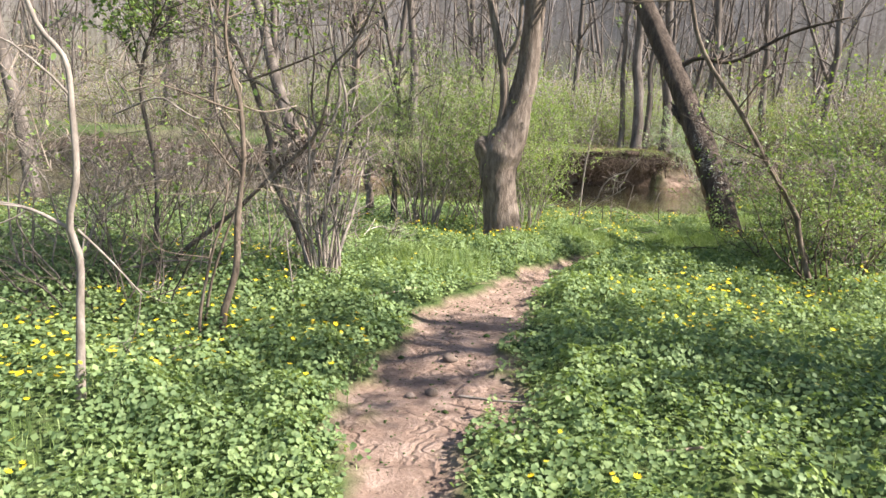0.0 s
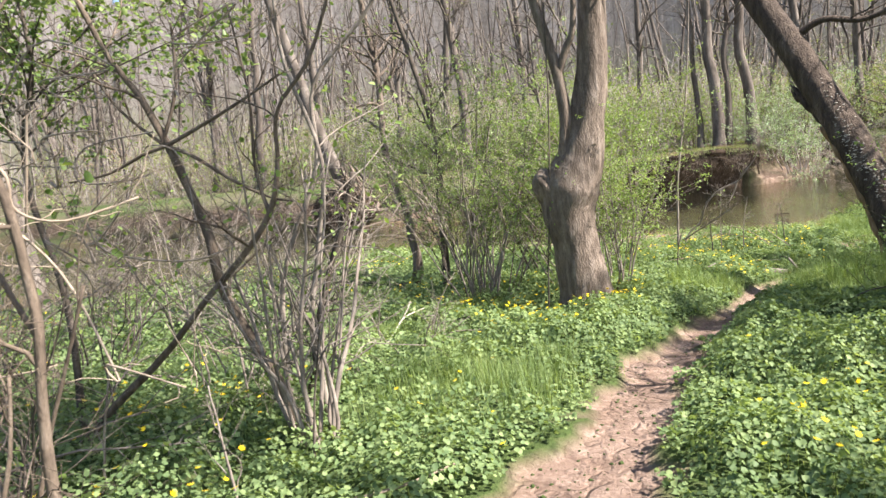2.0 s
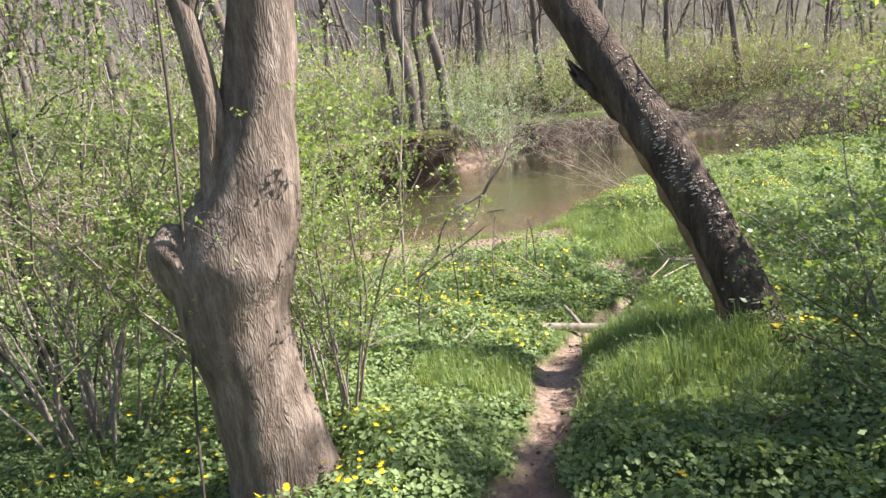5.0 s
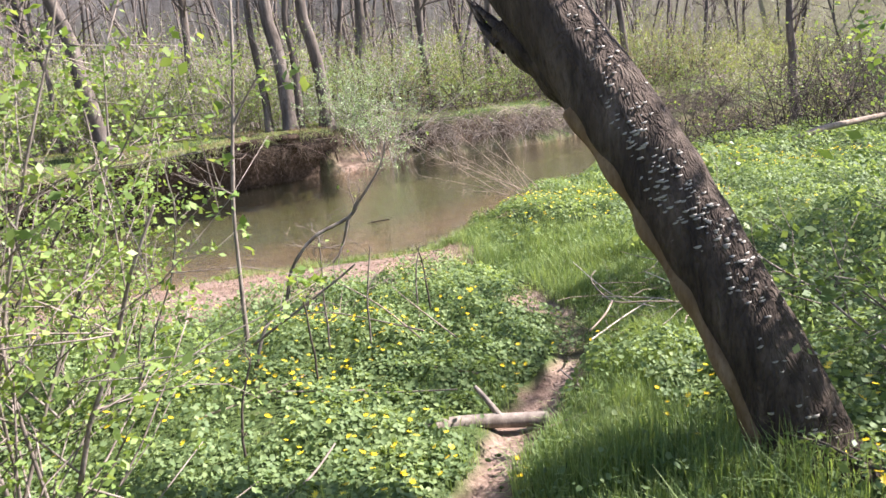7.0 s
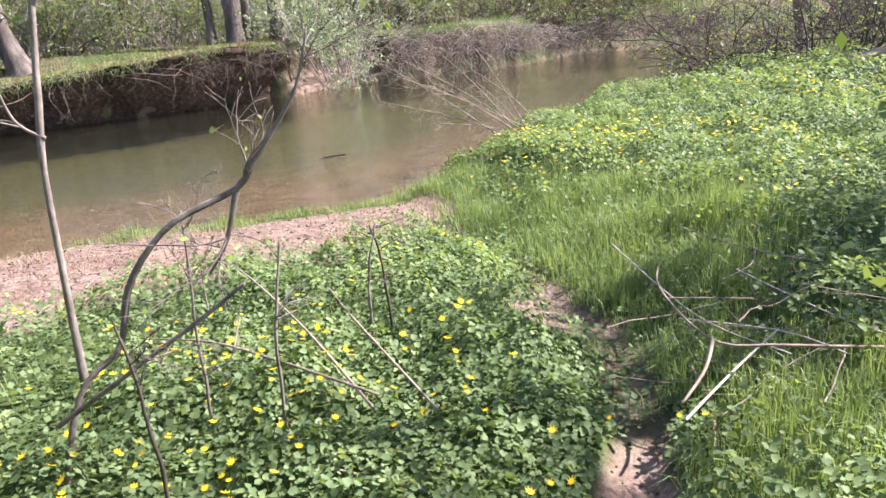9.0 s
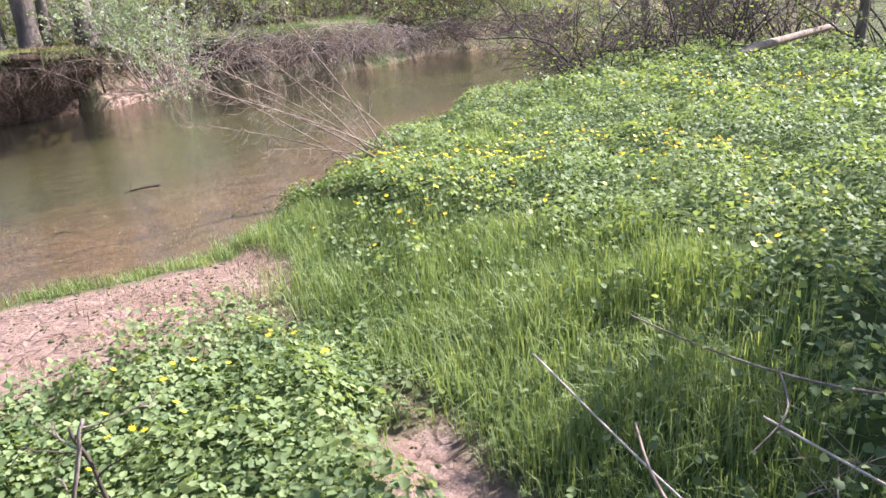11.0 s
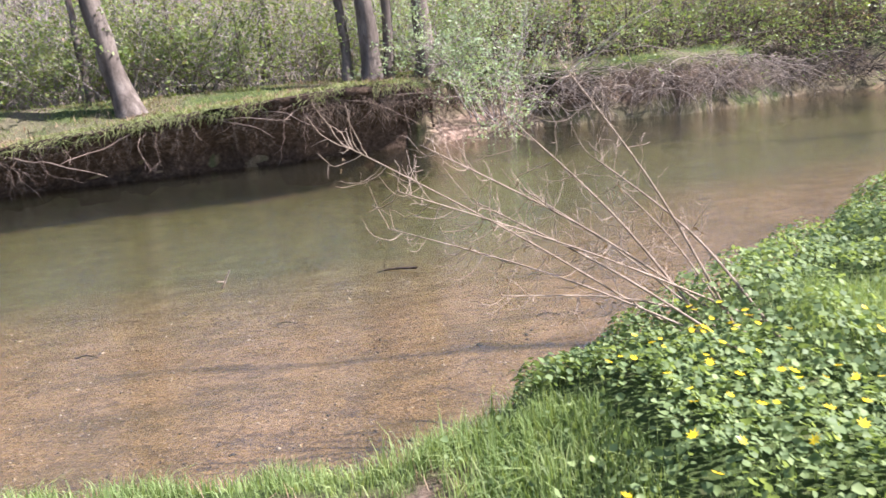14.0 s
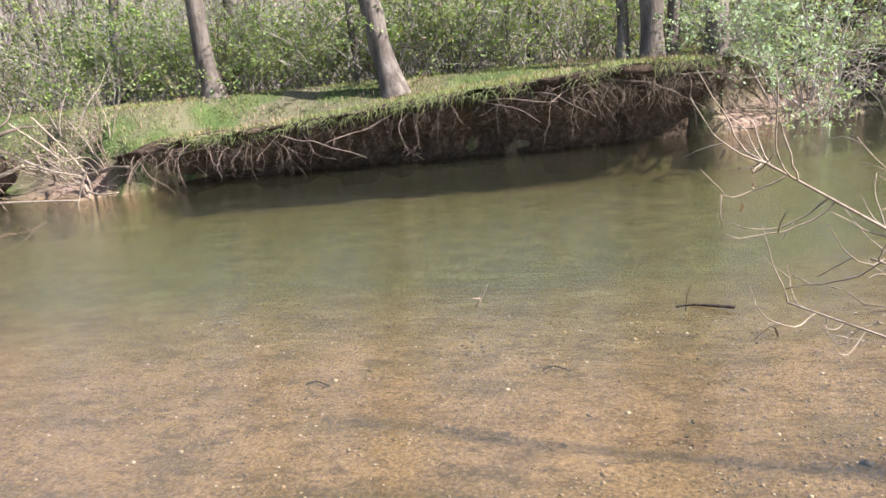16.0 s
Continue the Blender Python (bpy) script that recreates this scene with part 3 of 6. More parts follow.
def shrub(name, at, label, stems, height, spread, leaf=None, leaves=0, leaf_size=0.05, twigs=8, wood=TWIG, r0=0.012, seed=0, lean=(0, 0), droop=0.0, group="", sides=5, wob=0.12):
    """A many-stemmed bush: stems, twigs and, where it is in leaf, leaves."""
    rng = np.random.default_rng(seed + 100)
    x, y = at
    base = thing(name, (x, y, on_ground(x, y)), label, "shrub", group)
    a, rr = rng.uniform(0, 2 * np.pi, stems), np.sqrt(rng.uniform(0, 1, stems)) * spread * 0.22
    S = np.stack([x + np.cos(a) * rr, y + np.sin(a) * rr, a * 0], 1)
    S[:, 2] = land(S[:, 0], S[:, 1]) - 0.03
    D = np.stack([np.cos(a) * spread / height * 0.6 + lean[0], np.sin(a) * spread / height * 0.6 + lean[1], np.ones(stems)], 1)
    L = height * rng.uniform(0.6, 1.12, stems)
    P = sprout(rng, S, D, L, 9, wob, -droop)
    R = taper(r0 * rng.uniform(0.6, 1.2, stems), 0.3, stems, 9)
    s2, d2, r2 = forks(rng, P, R, stems * twigs, 0.25, 1.0, 0.8)
    P2 = sprout(rng, s2, d2, height * rng.uniform(0.12, 0.4, len(s2)), 5, 0.22, 0.02 - droop)
    R2 = taper(np.maximum(r2 * 0.55, 0.002), 0.35, len(s2), 5)
    s3, d3, r3 = forks(rng, P2, R2, int(stems * twigs * (1.6 if sides > 4 else 0.8)), 0.2, 1.0, 0.75)
    P3 = sprout(rng, s3, d3, height * rng.uniform(0.05, 0.16, len(s3)), 3, 0.25, 0.01)
    R3 = taper(np.maximum(r3 * 0.6, 0.0015), 0.5, len(s3), 3)
    if sides < 5:
        ms = Mesher()
        ms.tubes(P, R, sides), ms.tubes(P2, R2, 3), ms.tubes(P3, R3, 3)
        part("brushwood", ms, wood, base)["kind"] = "stuff"
    else:
        for k in range(stems):
            ms = Mesher()
            ms.tubes(P[k:k + 1], R[k:k + 1], sides)
            part("stem", ms, wood, base)
        ms = Mesher()
        ms.tubes(P2, R2, 3), ms.tubes(P3, R3, 3)
        part("brushwood", ms, wood, base)["kind"] = "stuff"
    if leaves:
        ms = Mesher()
        allp = np.concatenate([P2.reshape(-1, 3), P3.reshape(-1, 3), P[:, 5:].reshape(-1, 3)])
        pick = allp[rng.integers(0, len(allp), leaves)]
        ms.leaves(rng, pick + rng.normal(0, leaf_size * 0.7, pick.shape), leaf_size * rng.uniform(0.6, 1.3, leaves), 0.9, 0.6, 0.2, simple=leaf_size > 0.07 or leaves > 2000)
        part("foliage", ms, leaf, base)
    return base


def sapling(name, pts, r0, r1, label, limbs=5, twigs=20, wood=TWIG, leaf=None, leaves=0, leaf_size=0.05, seed=0, sides=8, limb_len=0.5, extra=(), lump=0.25, category="tree", wob=0.14, lo=0.3, lift=0.03):
    """A young tree along a given line, with limbs and twigs. extra: further limbs as (points, r0, r1)."""
    rng = np.random.default_rng(seed + 500)
    pts = [list(p) for p in pts]
    if pts[0][2] is None:
        pts[0][2] = on_ground(pts[0][0], pts[0][1], 0.05)
    base = thing(name, pts[0], label, category)
    K = 26
    P = curve(pts, K)[None]
    P = P + np.stack([vnoise(np.arange(K), np.arange(K) * 0 + seed, 2.5) - 0.5, vnoise(np.arange(K), np.arange(K) * 0 + seed + 9, 2.5) - 0.5, np.zeros(K)], 1)[None] * r0 * 1.2 * np.minimum(np.arange(K), 3)[None, :, None] / 3
    R = (r0 + (r1 - r0) * np.linspace(0, 1, K) ** 0.8)[None]
    R[0, :3] *= [1.35, 1.15, 1.05]
    ms = Mesher()
    ms.tubes(P, R, sides, lump, seed)
    part("trunk", ms, wood, base)
    lines, rads = [P[:, ::2]], [R[:, ::2]]
    for q, a, c_ in extra:
        Q = curve(q, 13)[None]
        RQ = np.linspace(a, c_, 13)[None]
        ms = Mesher()
        ms.tubes(Q, RQ, max(6, sides - 2), lump, seed + 3)
        part("limb", ms, wood, base)
        lines.append(Q), rads.append(RQ)
    P0, R0 = np.concatenate(lines), np.concatenate(rads)
    ms = Mesher()
    cloud = []
    if limbs:
        s, d, r = forks(rng, P0, R0, limbs, lo, 0.98, 0.85)
        P1 = sprout(rng, s, d, limb_len * rng.uniform(0.5, 1.3, limbs), 9, wob, lift)
        R1 = taper(np.clip(r * 0.5, 0.003, 0.05), 0.25, limbs, 9)
        ms.tubes(P1, R1, 5)
        s, d, r = forks(rng, P1, R1, twigs, 0.2, 1.0, 0.7)
        P2 = sprout(rng, s, d, limb_len * rng.uniform(0.2, 0.55, twigs), 5, wob * 1.4, lift)
        R2 = taper(np.maximum(r * 0.6, 0.002), 0.35, twigs, 5)
        ms.tubes(P2, R2, 3)
        s, d, r = forks(rng, P2, R2, twigs * 2, 0.3, 1.0, 0.7)
        P3 = sprout(rng, s, d, limb_len * rng.uniform(0.08, 0.25, len(s)), 3, wob * 1.5, lift)
        ms.tubes(P3, taper(np.maximum(r * 0.6, 0.0015), 0.5, len(s), 3), 3)
        part("crown", ms, wood, base)
        cloud = np.concatenate([P2.reshape(-1, 3), P3.reshape(-1, 3)])
    if leaves:
        ms = Mesher()
        pick = cloud[rng.integers(0, len(cloud), leaves)]
        ms.leaves(rng, pick + rng.normal(0, leaf_size * 0.6, pick.shape), leaf_size * rng.uniform(0.6, 1.3, leaves), 0.9, 0.6, 0.2, simple=leaf_size > 0.07)
        part("foliage", ms, leaf, base)
    return base


# ---- the two great trees by the path ----
def trunk_rings(line, radii, sides, K, lump, seed, squash=None):
    P = curve(line, K)
    R = np.interp(np.linspace(0, 1, K), np.linspace(0, 1, len(radii)), radii)
    ms = Mesher()
    ms.tubes(P[None], R[None], sides, lump, seed)
    return ms, P, R


big = thing("burl_tree", (0.9, 8.8, 0.0), "tall grey-brown tree with a swollen burl beside the path", "tree")
ms, bigP, bigR = trunk_rings([(0.91, 8.82, -0.12), (0.89, 8.82, 0.2), (0.84, 8.82, 0.6), (0.80, 8.82, 0.95), (0.84, 8.82, 1.2), (0.96, 8.82, 1.5), (1.04, 8.82, 1.85),
                              (1.10, 8.82, 2.2), (1.15, 8.81, 2.7), (1.18, 8.8, 3.4), (1.2, 8.8, 5.0), (1.3, 8.7, 8.0)],
                             [0.34, 0.255, 0.235, 0.262, 0.30, 0.225, 0.175, 0.155, 0.138, 0.13, 0.12, 0.09], 26, 110, 0.20, 3)
part("trunk", ms, BARK_GREY, big)
ms = Mesher()
ms.tubes(curve([(0.84, 8.80, 0.92), (0.70, 8.77, 1.14), (0.57, 8.74, 1.30), (0.50, 8.72, 1.36)], 14)[None], np.array([[0.19, 0.195, 0.195, 0.185, 0.175, 0.16, 0.148, 0.135, 0.12, 0.11, 0.10, 0.085, 0.07, 0.04]]), 18, 0.6, 8)
part("branch_stub", ms, BARK_GREY, big, "broken stub of a lost branch")
ms = Mesher()
ms.tubes(curve([(0.80, 8.76, 1.30), (0.80, 8.74, 1.5), (0.84, 8.74, 1.9), (0.80, 8.74, 2.3), (0.70, 8.74, 2.75), (0.56, 8.74, 3.3), (0.4, 8.74, 4.3), (0.2, 8.7, 6)], 40)[None], np.linspace(0.075, 0.03, 40)[None], 12, 0.25, 12)
part("limb", ms, BARK_GREY, big, "slender second stem")
ms = Mesher()
ms.tubes(curve([(0.80, 8.74, 2.3), (0.90, 8.7, 2.55), (0.98, 8.66, 2.72), (1.0, 8.66, 3.2), (0.95, 8.6, 4)], 20)[None], np.linspace(0.04, 0.02, 20)[None], 10, 0.25, 12)
part("limb", ms, BARK_GREY, big)
ms = Mesher()
ms.tubes(curve([(0.53, 8.6, -0.1), (0.57, 8.62, 0.5), (0.62, 8.64, 1.0), (0.66, 8.64, 1.5), (0.70, 8.66, 2.2), (0.72, 8.7, 3.0)], 30)[None], np.full((1, 30), 0.008), 6)
part("climbing_vine", ms, TWIG_DARK, big)
rng = np.random.default_rng(61)
ms = Mesher()
Pb = np.concatenate([bigP[None, 60::2]])
Rb = np.concatenate([bigR[None, 60::2]])
s_, d_, r_ = forks(rng, Pb, Rb, 18, 0.45, 1.0, 0.9)
P1 = sprout(rng, s_, d_, rng.uniform(1.2, 3.0, 18), 10, 0.12, 0.05)
R1 = taper(r_ * 0.45, 0.2, 18, 10)
ms.tubes(P1, R1, 6)
s_, d_, r_ = forks(rng, P1, R1, 130, 0.2, 1, 0.7)
P2 = sprout(rng, s_, d_, rng.uniform(0.4, 1.2, 130), 6, 0.16, 0.02)
R2 = taper(np.maximum(r_ * 0.6, 0.004), 0.3, 130, 6)
ms.tubes(P2, R2, 4)
s_, d_, r_ = forks(rng, P2, R2, 400, 0.2, 1, 0.7)
ms.tubes(sprout(rng, s_, d_, rng.uniform(0.2, 0.6, 400), 4, 0.18), taper(np.maximum(r_ * 0.6, 0.003), 0.4, 400, 4), 3)
part("crown", ms, TWIG, big)

lean = thing("leaning_tree", (4.15, 9.82, 0.1), "dark leaning tree with rough bark, moss and white bracket fungi", "tree")
LEAN = [(4.22, 9.70, -0.15), (4.16, 9.82, 0.15), (4.03, 10.03, 0.65), (3.90, 10.24, 1.1), (3.76, 10.46, 1.5), (3.60, 10.72, 1.95), (3.38, 11.05, 2.5), (3.12, 11.4, 3.1), (2.75, 11.85, 4.0), (2.4, 12.2, 5.2), (2.2, 12.5, 7.0)]
ms, leanP, leanR = trunk_rings(LEAN, [0.25, 0.205, 0.188, 0.182, 0.185, 0.175, 0.17, 0.155, 0.15, 0.14, 0.10], 26, 110, 0.13, 21)
part("trunk", ms, BARK_DARK, lean)


def lean_at(u, a, out=0.0):
    """A point on the leaning trunk's bark, u along it (0..1), a round it, and the way out of it."""
    k = u * (len(leanP) - 1)
    i = min(int(k), len(leanP) - 2)
    p = leanP[i] + (leanP[i + 1] - leanP[i]) * (k - i)
    t = Vector(leanP[i + 1] - leanP[i]).normalized()
    side = t.cross(Vector((0, 1, 0.2))).normalized()
    front = side.cross(t).normalized()
    o = side * math.sin(a) + front * -math.cos(a)
    if o.length == 0:
        o = front
    return Vector(p) + o * (leanR[i] + out), o, t


ms = Mesher()
ms.tubes(curve([(3.78, 10.42, 1.36), (3.68, 10.55, 1.54), (3.55, 10.72, 1.74), (3.42, 10.90, 1.92)], 44)[None], np.array([np.linspace(0.12, 0.055, 44) * (1 + 0.10 * np.sin(np.arange(44) * 0.6))]), 20, 0.4, 33)
part("broken_stub", ms, BARK_DARK, lean, "splintered stub of a broken limb")
for k in range(7):
    p0 = Vector((3.42, 10.88, 1.88)) + Vector((rng.uniform(-0.05, 0.05), rng.uniform(-0.04, 0.04), rng.uniform(-0.06, 0.05)))
    ms = Mesher()
    ms.tubes(np.array([[p0, p0 + Vector((-0.03, 0.09, 0.08)), p0 + Vector((-0.06 + rng.uniform(-0.03, 0.03), 0.17, 0.17 + rng.uniform(-0.05, 0.06)))]]), np.array([[0.022, 0.014, 0.002]]), 5)
    part("splinter", ms, BARK_DARK, lean)
ms = Mesher()
strip = [lean_at(u, -2.1 + 0.15 * math.sin(u * 40), -0.02)[0] for u in np.linspace(0.06, 0.62, 120)]
ms.tubes(np.array([strip]), np.array([0.05 + 0.012 * np.sin(np.arange(120) * 0.31)]), 12, 0.4, 41)
part("moss_strip", ms, BARK_MOSS, lean, "green moss along the upper side")
ms = Mesher()
strip = [lean_at(u, 1.62 + 0.10 * math.sin(u * 31), -0.032)[0] for u in np.linspace(0.03, 0.42, 110)]
ms.tubes(np.array([strip]), np.array([0.052 + 0.008 * np.sin(np.arange(110) * 0.37)]), 14, 0.7, 43)
part("bare_wood", ms, BARK_TAN, lean, "strip of pale wood where bark has gone")
ms = Mesher()
ms.tubes(curve([(3.36, 11.08, 2.55), (3.7, 10.95, 2.75), (4.2, 10.8, 2.7), (4.9, 10.4, 3.1), (5.6, 10.2, 3.3)], 24)[None], np.linspace(0.05, 0.014, 24)[None], 8, 0.3, 4)
limb1 = curve([(3.36, 11.08, 2.55), (3.7, 10.95, 2.75), (4.2, 10.8, 2.7), (4.9, 10.4, 3.1), (5.6, 10.2, 3.3)], 12)[None]
s_, d_, r_ = forks(rng, limb1, np.linspace(0.05, 0.014, 12)[None], 16, 0.2, 1, 0.8)
P1 = sprout(rng, s_, d_, rng.uniform(0.3, 0.9, 16), 7, 0.15)
ms.tubes(P1, taper(np.maximum(r_ * 0.4, 0.004), 0.3, 16, 7), 4)
part("limb", ms, BARK_DARK, lean)
ms = Mesher()
s_, d_, r_ = forks(rng, leanP[None, 70::2], leanR[None, 70::2], 16, 0.3, 1.0, 0.9)
P1 = sprout(rng, s_, d_, rng.uniform(1.0, 2.6, 16), 9, 0.13, 0.06)
R1 = taper(r_ * 0.4, 0.2, 16, 9)
ms.tubes(P1, R1, 6)
s_, d_, r_ = forks(rng, P1, R1, 140, 0.2, 1, 0.7)
P2 = sprout(rng, s_, d_, rng.uniform(0.4, 1.1, 140), 6, 0.16)
ms.tubes(P2, taper(np.maximum(r_ * 0.55, 0.004), 0.3, 140, 6), 4)
part("crown", ms, TWIG_DARK, lean)

# bracket fungi: small half-round shelves
ms = Mesher()
a_ = np.linspace(0, np.pi, 8)
rim = np.stack([np.cos(a_), np.sin(a_) * 0.85, 0.06 * np.sin(a_ * 3)], 1)
v = np.concatenate([rim, rim * [0.92, 0.92, 1] + [0, 0, -0.16], [[0, 0, 0.12], [0, 0, -0.3]]])
ms.add(v, np.stack([np.arange(7), np.arange(7) + 1, np.arange(7) + 9, np.arange(7) + 8], 1)[:, ::-1],
       np.stack([np.full(7, 16), np.arange(7), np.arange(7) + 1], 1), np.stack([np.full(7, 17), np.arange(7) + 9, np.arange(7) + 8], 1))
fungus_mesh = ms.mesh("bracket_fungus", FUNGUS)
rngp = random.Random(7)
for k in range(290):
    u = rngp.uniform(0.09, 0.54) if k % 3 == 0 else rngp.gauss(0.31, 0.085)
    a = rngp.gauss(0.10 + 0.3 * math.sin(u * 23), 0.36)
    p, o, t = lean_at(u, a, -0.004)
    zax = (t * 0.3 + Vector((0, 0, 0.25)) + o * rngp.uniform(0.5, 1.3)).normalized()
    yax = (o - zax * o.dot(zax)).normalized()
    xax = yax.cross(zax)
    s_ = rngp.uniform(0.006, 0.0145)
    ob = new("bracket_fungus", fungus_mesh)
    ob.parent = lean
    ob.matrix_parent_inverse = Matrix.Translation(-lean.location)
    mt = Matrix((xax, yax, zax)).transposed().to_4x4()
    ob.matrix_basis = Matrix.Translation(p) @ mt @ Matrix.Diagonal((s_ * rngp.uniform(0.8, 1.5), s_, s_ * 1.1, 1))

# ---- young trees beside the path ----
G = None
sapling("sapling", [(-0.93, 2.13, G), (-0.9, 2.13, 0.62), (-0.94, 2.13, 0.92), (-0.9, 2.13, 1.22), (-0.93, 2.15, 1.57), (-0.95, 2.15, 1.79), (-1.12, 2.15, 2.0), (-1.3, 2.15, 2.5)], 0.024, 0.012,
        "crooked pale grey sapling among yellow flowers", 7, 40, TWIG, seed=1, limb_len=0.8,
        extra=(([(-0.94, 2.13, 0.9), (-1.15, 2.1, 1.0), (-1.4, 2.08, 1.03), (-1.8, 2.05, 1.0)], 0.012, 0.006), ([(-0.93, 2.16, 0.9), (-0.82, 2.25, 0.74), (-0.68, 2.35, 0.52)], 0.008, 0.004)))
sapling("sapling", [(-0.67, 3.3, G), (-0.63, 3.3, 0.19), (-0.55, 3.3, 0.55), (-0.53, 3.3, 0.89), (-0.50, 3.3, 1.16), (-0.51, 3.3, 1.41), (-0.53, 3.3, 1.64), (-0.58, 3.3, 1.84), (-0.62, 3.3, 2.1), (-0.55, 3.3, 2.6)], 0.027, 0.011, "crooked grey-brown sapling wound with pale vines", 14, 130, TWIG_BROWN, LEAF_BRIGHT, 26, 0.035, 2, limb_len=0.75, wob=0.26, lump=0.5,
        extra=(([(-0.78, 3.2, -0.05), (-0.76, 3.2, 0.23), (-0.68, 3.2, 0.61), (-0.61, 3.22, 0.85), (-0.58, 3.24, 1.1)], 0.013, 0.006), ([(-0.85, 3.4, -0.05), (-0.78, 3.4, 0.37), (-0.65, 3.4, 0.77), (-0.49, 3.4, 1.12), (-0.4, 3.42, 1.35)], 0.012, 0.005),
               ([(-0.5, 3.3, 1.2), (-0.62, 3.32, 1.4), (-0.72, 3.34, 1.62), (-0.70, 3.34, 1.95), (-0.78, 3.34, 2.4)], 0.010, 0.005)))
vine = thing("hanging_vine", (-0.9, 3.3, on_ground(-0.9, 3.3)), "pale pinkish bare vines looping through the thicket", "vine")
rng = np.random.default_rng(171)
loops = [[(-1.5, 3.4, 1.5), (-1.11, 3.3, 1.63), (-0.96, 3.3, 1.57), (-0.84, 3.3, 1.51), (-0.72, 3.3, 1.51), (-0.63, 3.3, 1.59), (-0.53, 3.3, 1.74), (-0.56, 3.3, 1.88), (-0.7, 3.3, 2.1)],
         [(-0.75, 3.35, 2.3), (-0.69, 3.3, 2.04), (-0.67, 3.3, 1.9), (-0.52, 3.3, 1.74), (-0.52, 3.32, 1.62), (-0.38, 3.36, 1.57), (-0.2, 3.5, 1.62)]]
for k in range(34):
    p = np.array([rng.uniform(-3.0, -0.6), rng.uniform(3.2, 5.4), rng.uniform(0.9, 2.3)])
    pts = [p]
    for _ in range(6):
        p = p + np.array([rng.normal(0.02, 0.2), rng.normal(0, 0.08), rng.normal(-0.03, 0.17)])
        pts.append(p)
    loops.append(pts)
for k, pts in enumerate(loops):
    P = curve(pts, 26)[None]
    R = np.linspace(0.0075, 0.004, 26)[None] * (1.0 if k < 2 else rng.uniform(0.5, 0.9))
    ms = Mesher()
    ms.tubes(P, R, 5, 0.3, k)
    s_, d_, r_ = forks(rng, P, R, 7, 0.1, 1, 0.8)
    ms.tubes(sprout(rng, s_, d_, rng.uniform(0.08, 0.35, 7), 7, 0.28), taper(np.full(7, 0.0028), 0.5, 7, 7), 3)
    part("vine_stem", ms, TWIG_PALE if k % 3 else TWIG, vine)
sapling("sapling", [(-0.74, 5.44, G), (-0.78, 5.4, 0.3), (-0.92, 5.4, 0.59), (-1.1, 5.4, 0.95), (-1.15, 5.4, 1.31), (-1.28, 5.4, 1.7), (-1.35, 5.4, 1.88), (-1.49, 5.4, 2.17), (-1.65, 5.4, 2.45), (-1.85, 5.4, 2.9)], 0.044, 0.016,
        "leaning brown young tree with dark crossing branches", 12, 90, TWIG_BROWN, LEAF_BRIGHT, 160, 0.04, 4, limb_len=0.9, lump=0.4,
        extra=(([(-1.34, 5.38, 1.88), (-1.5, 5.36, 1.84), (-1.75, 5.35, 1.75), (-2.0, 5.3, 1.72)], 0.012, 0.005), ([(-1.34, 5.38, 1.88), (-1.08, 5.36, 1.97), (-0.78, 5.36, 2.09), (-0.5, 5.3, 2.2)], 0.014, 0.006),
               ([(-1.34, 5.38, 1.88), (-1.15, 5.36, 1.8), (-0.89, 5.36, 1.62), (-0.67, 5.35, 1.51), (-0.5, 5.3, 1.48)], 0.013, 0.006), ([(-1.34, 5.38, 1.88), (-1.5, 5.4, 2.0), (-1.67, 5.4, 2.17), (-1.8, 5.4, 2.4)], 0.012, 0.006),
               ([(-1.36, 5.38, 1.9), (-1.23, 5.4, 2.22), (-1.2, 5.4, 2.6)], 0.013, 0.006)))
sapling("sapling", [(-2.2, 5.2, G), (-1.88, 5.2, 0.27), (-1.44, 5.2, 0.62), (-1.06, 5.2, 0.98), (-0.72, 5.2, 1.29), (-0.59, 5.2, 1.48), (-0.52, 5.2, 1.74), (-0.49, 5.2, 2.0), (-0.27, 5.2, 2.24), (-0.1, 5.2, 2.6)], 0.027, 0.009, "low leaning brown sapling crossing another one", 10, 70, TWIG_BROWN, LEAF_BRIGHT, 60, 0.04, 34, limb_len=0.7, lump=0.4,
        extra=(([(-0.62, 5.2, 1.42), (-0.68, 5.22, 1.7), (-0.66, 5.22, 2.1), (-0.72, 5.22, 2.6)], 0.012, 0.006),))
sapling("sapling", [(-0.66, 5.75, G), (-0.7, 5.75, 0.6), (-0.62, 5.78, 1.1), (-0.52, 5.8, 1.7), (-0.72, 5.8, 2.47), (-0.6, 5.8, 3.4)], 0.022, 0.010, "thin grey sapling beside a leaning one", 8, 50, TWIG, LEAF_BRIGHT, 120, 0.045, 5, limb_len=0.8)
sapling("sapling", [(-2.03, 12.8, G), (-2.05, 12.8, 0.3), (-2.1, 12.8, 0.75), (-2.34, 12.8, 1.53), (-2.37, 12.8, 2.81), (-2.5, 12.8, 4.06), (-2.6, 12.8, 6)], 0.085, 0.04, "slender curved grey-brown young tree near the water", 12, 80, BARK_GREY, seed=6, limb_len=1.1, lo=0.5, sides=12)
sapling("sapling", [(-1.42, 12.3, G), (-1.42, 12.3, 0.8), (-1.36, 12.3, 1.85), (-1.61, 12.3, 3.07), (-1.9, 12.3, 4.2), (-2.2, 12.3, 5.5)], 0.06, 0.025, "slender dark young tree near the water", 12, 80, TWIG_DARK, LEAF_SHRUB, 250, 0.06, 7, limb_len=1.0, sides=10)
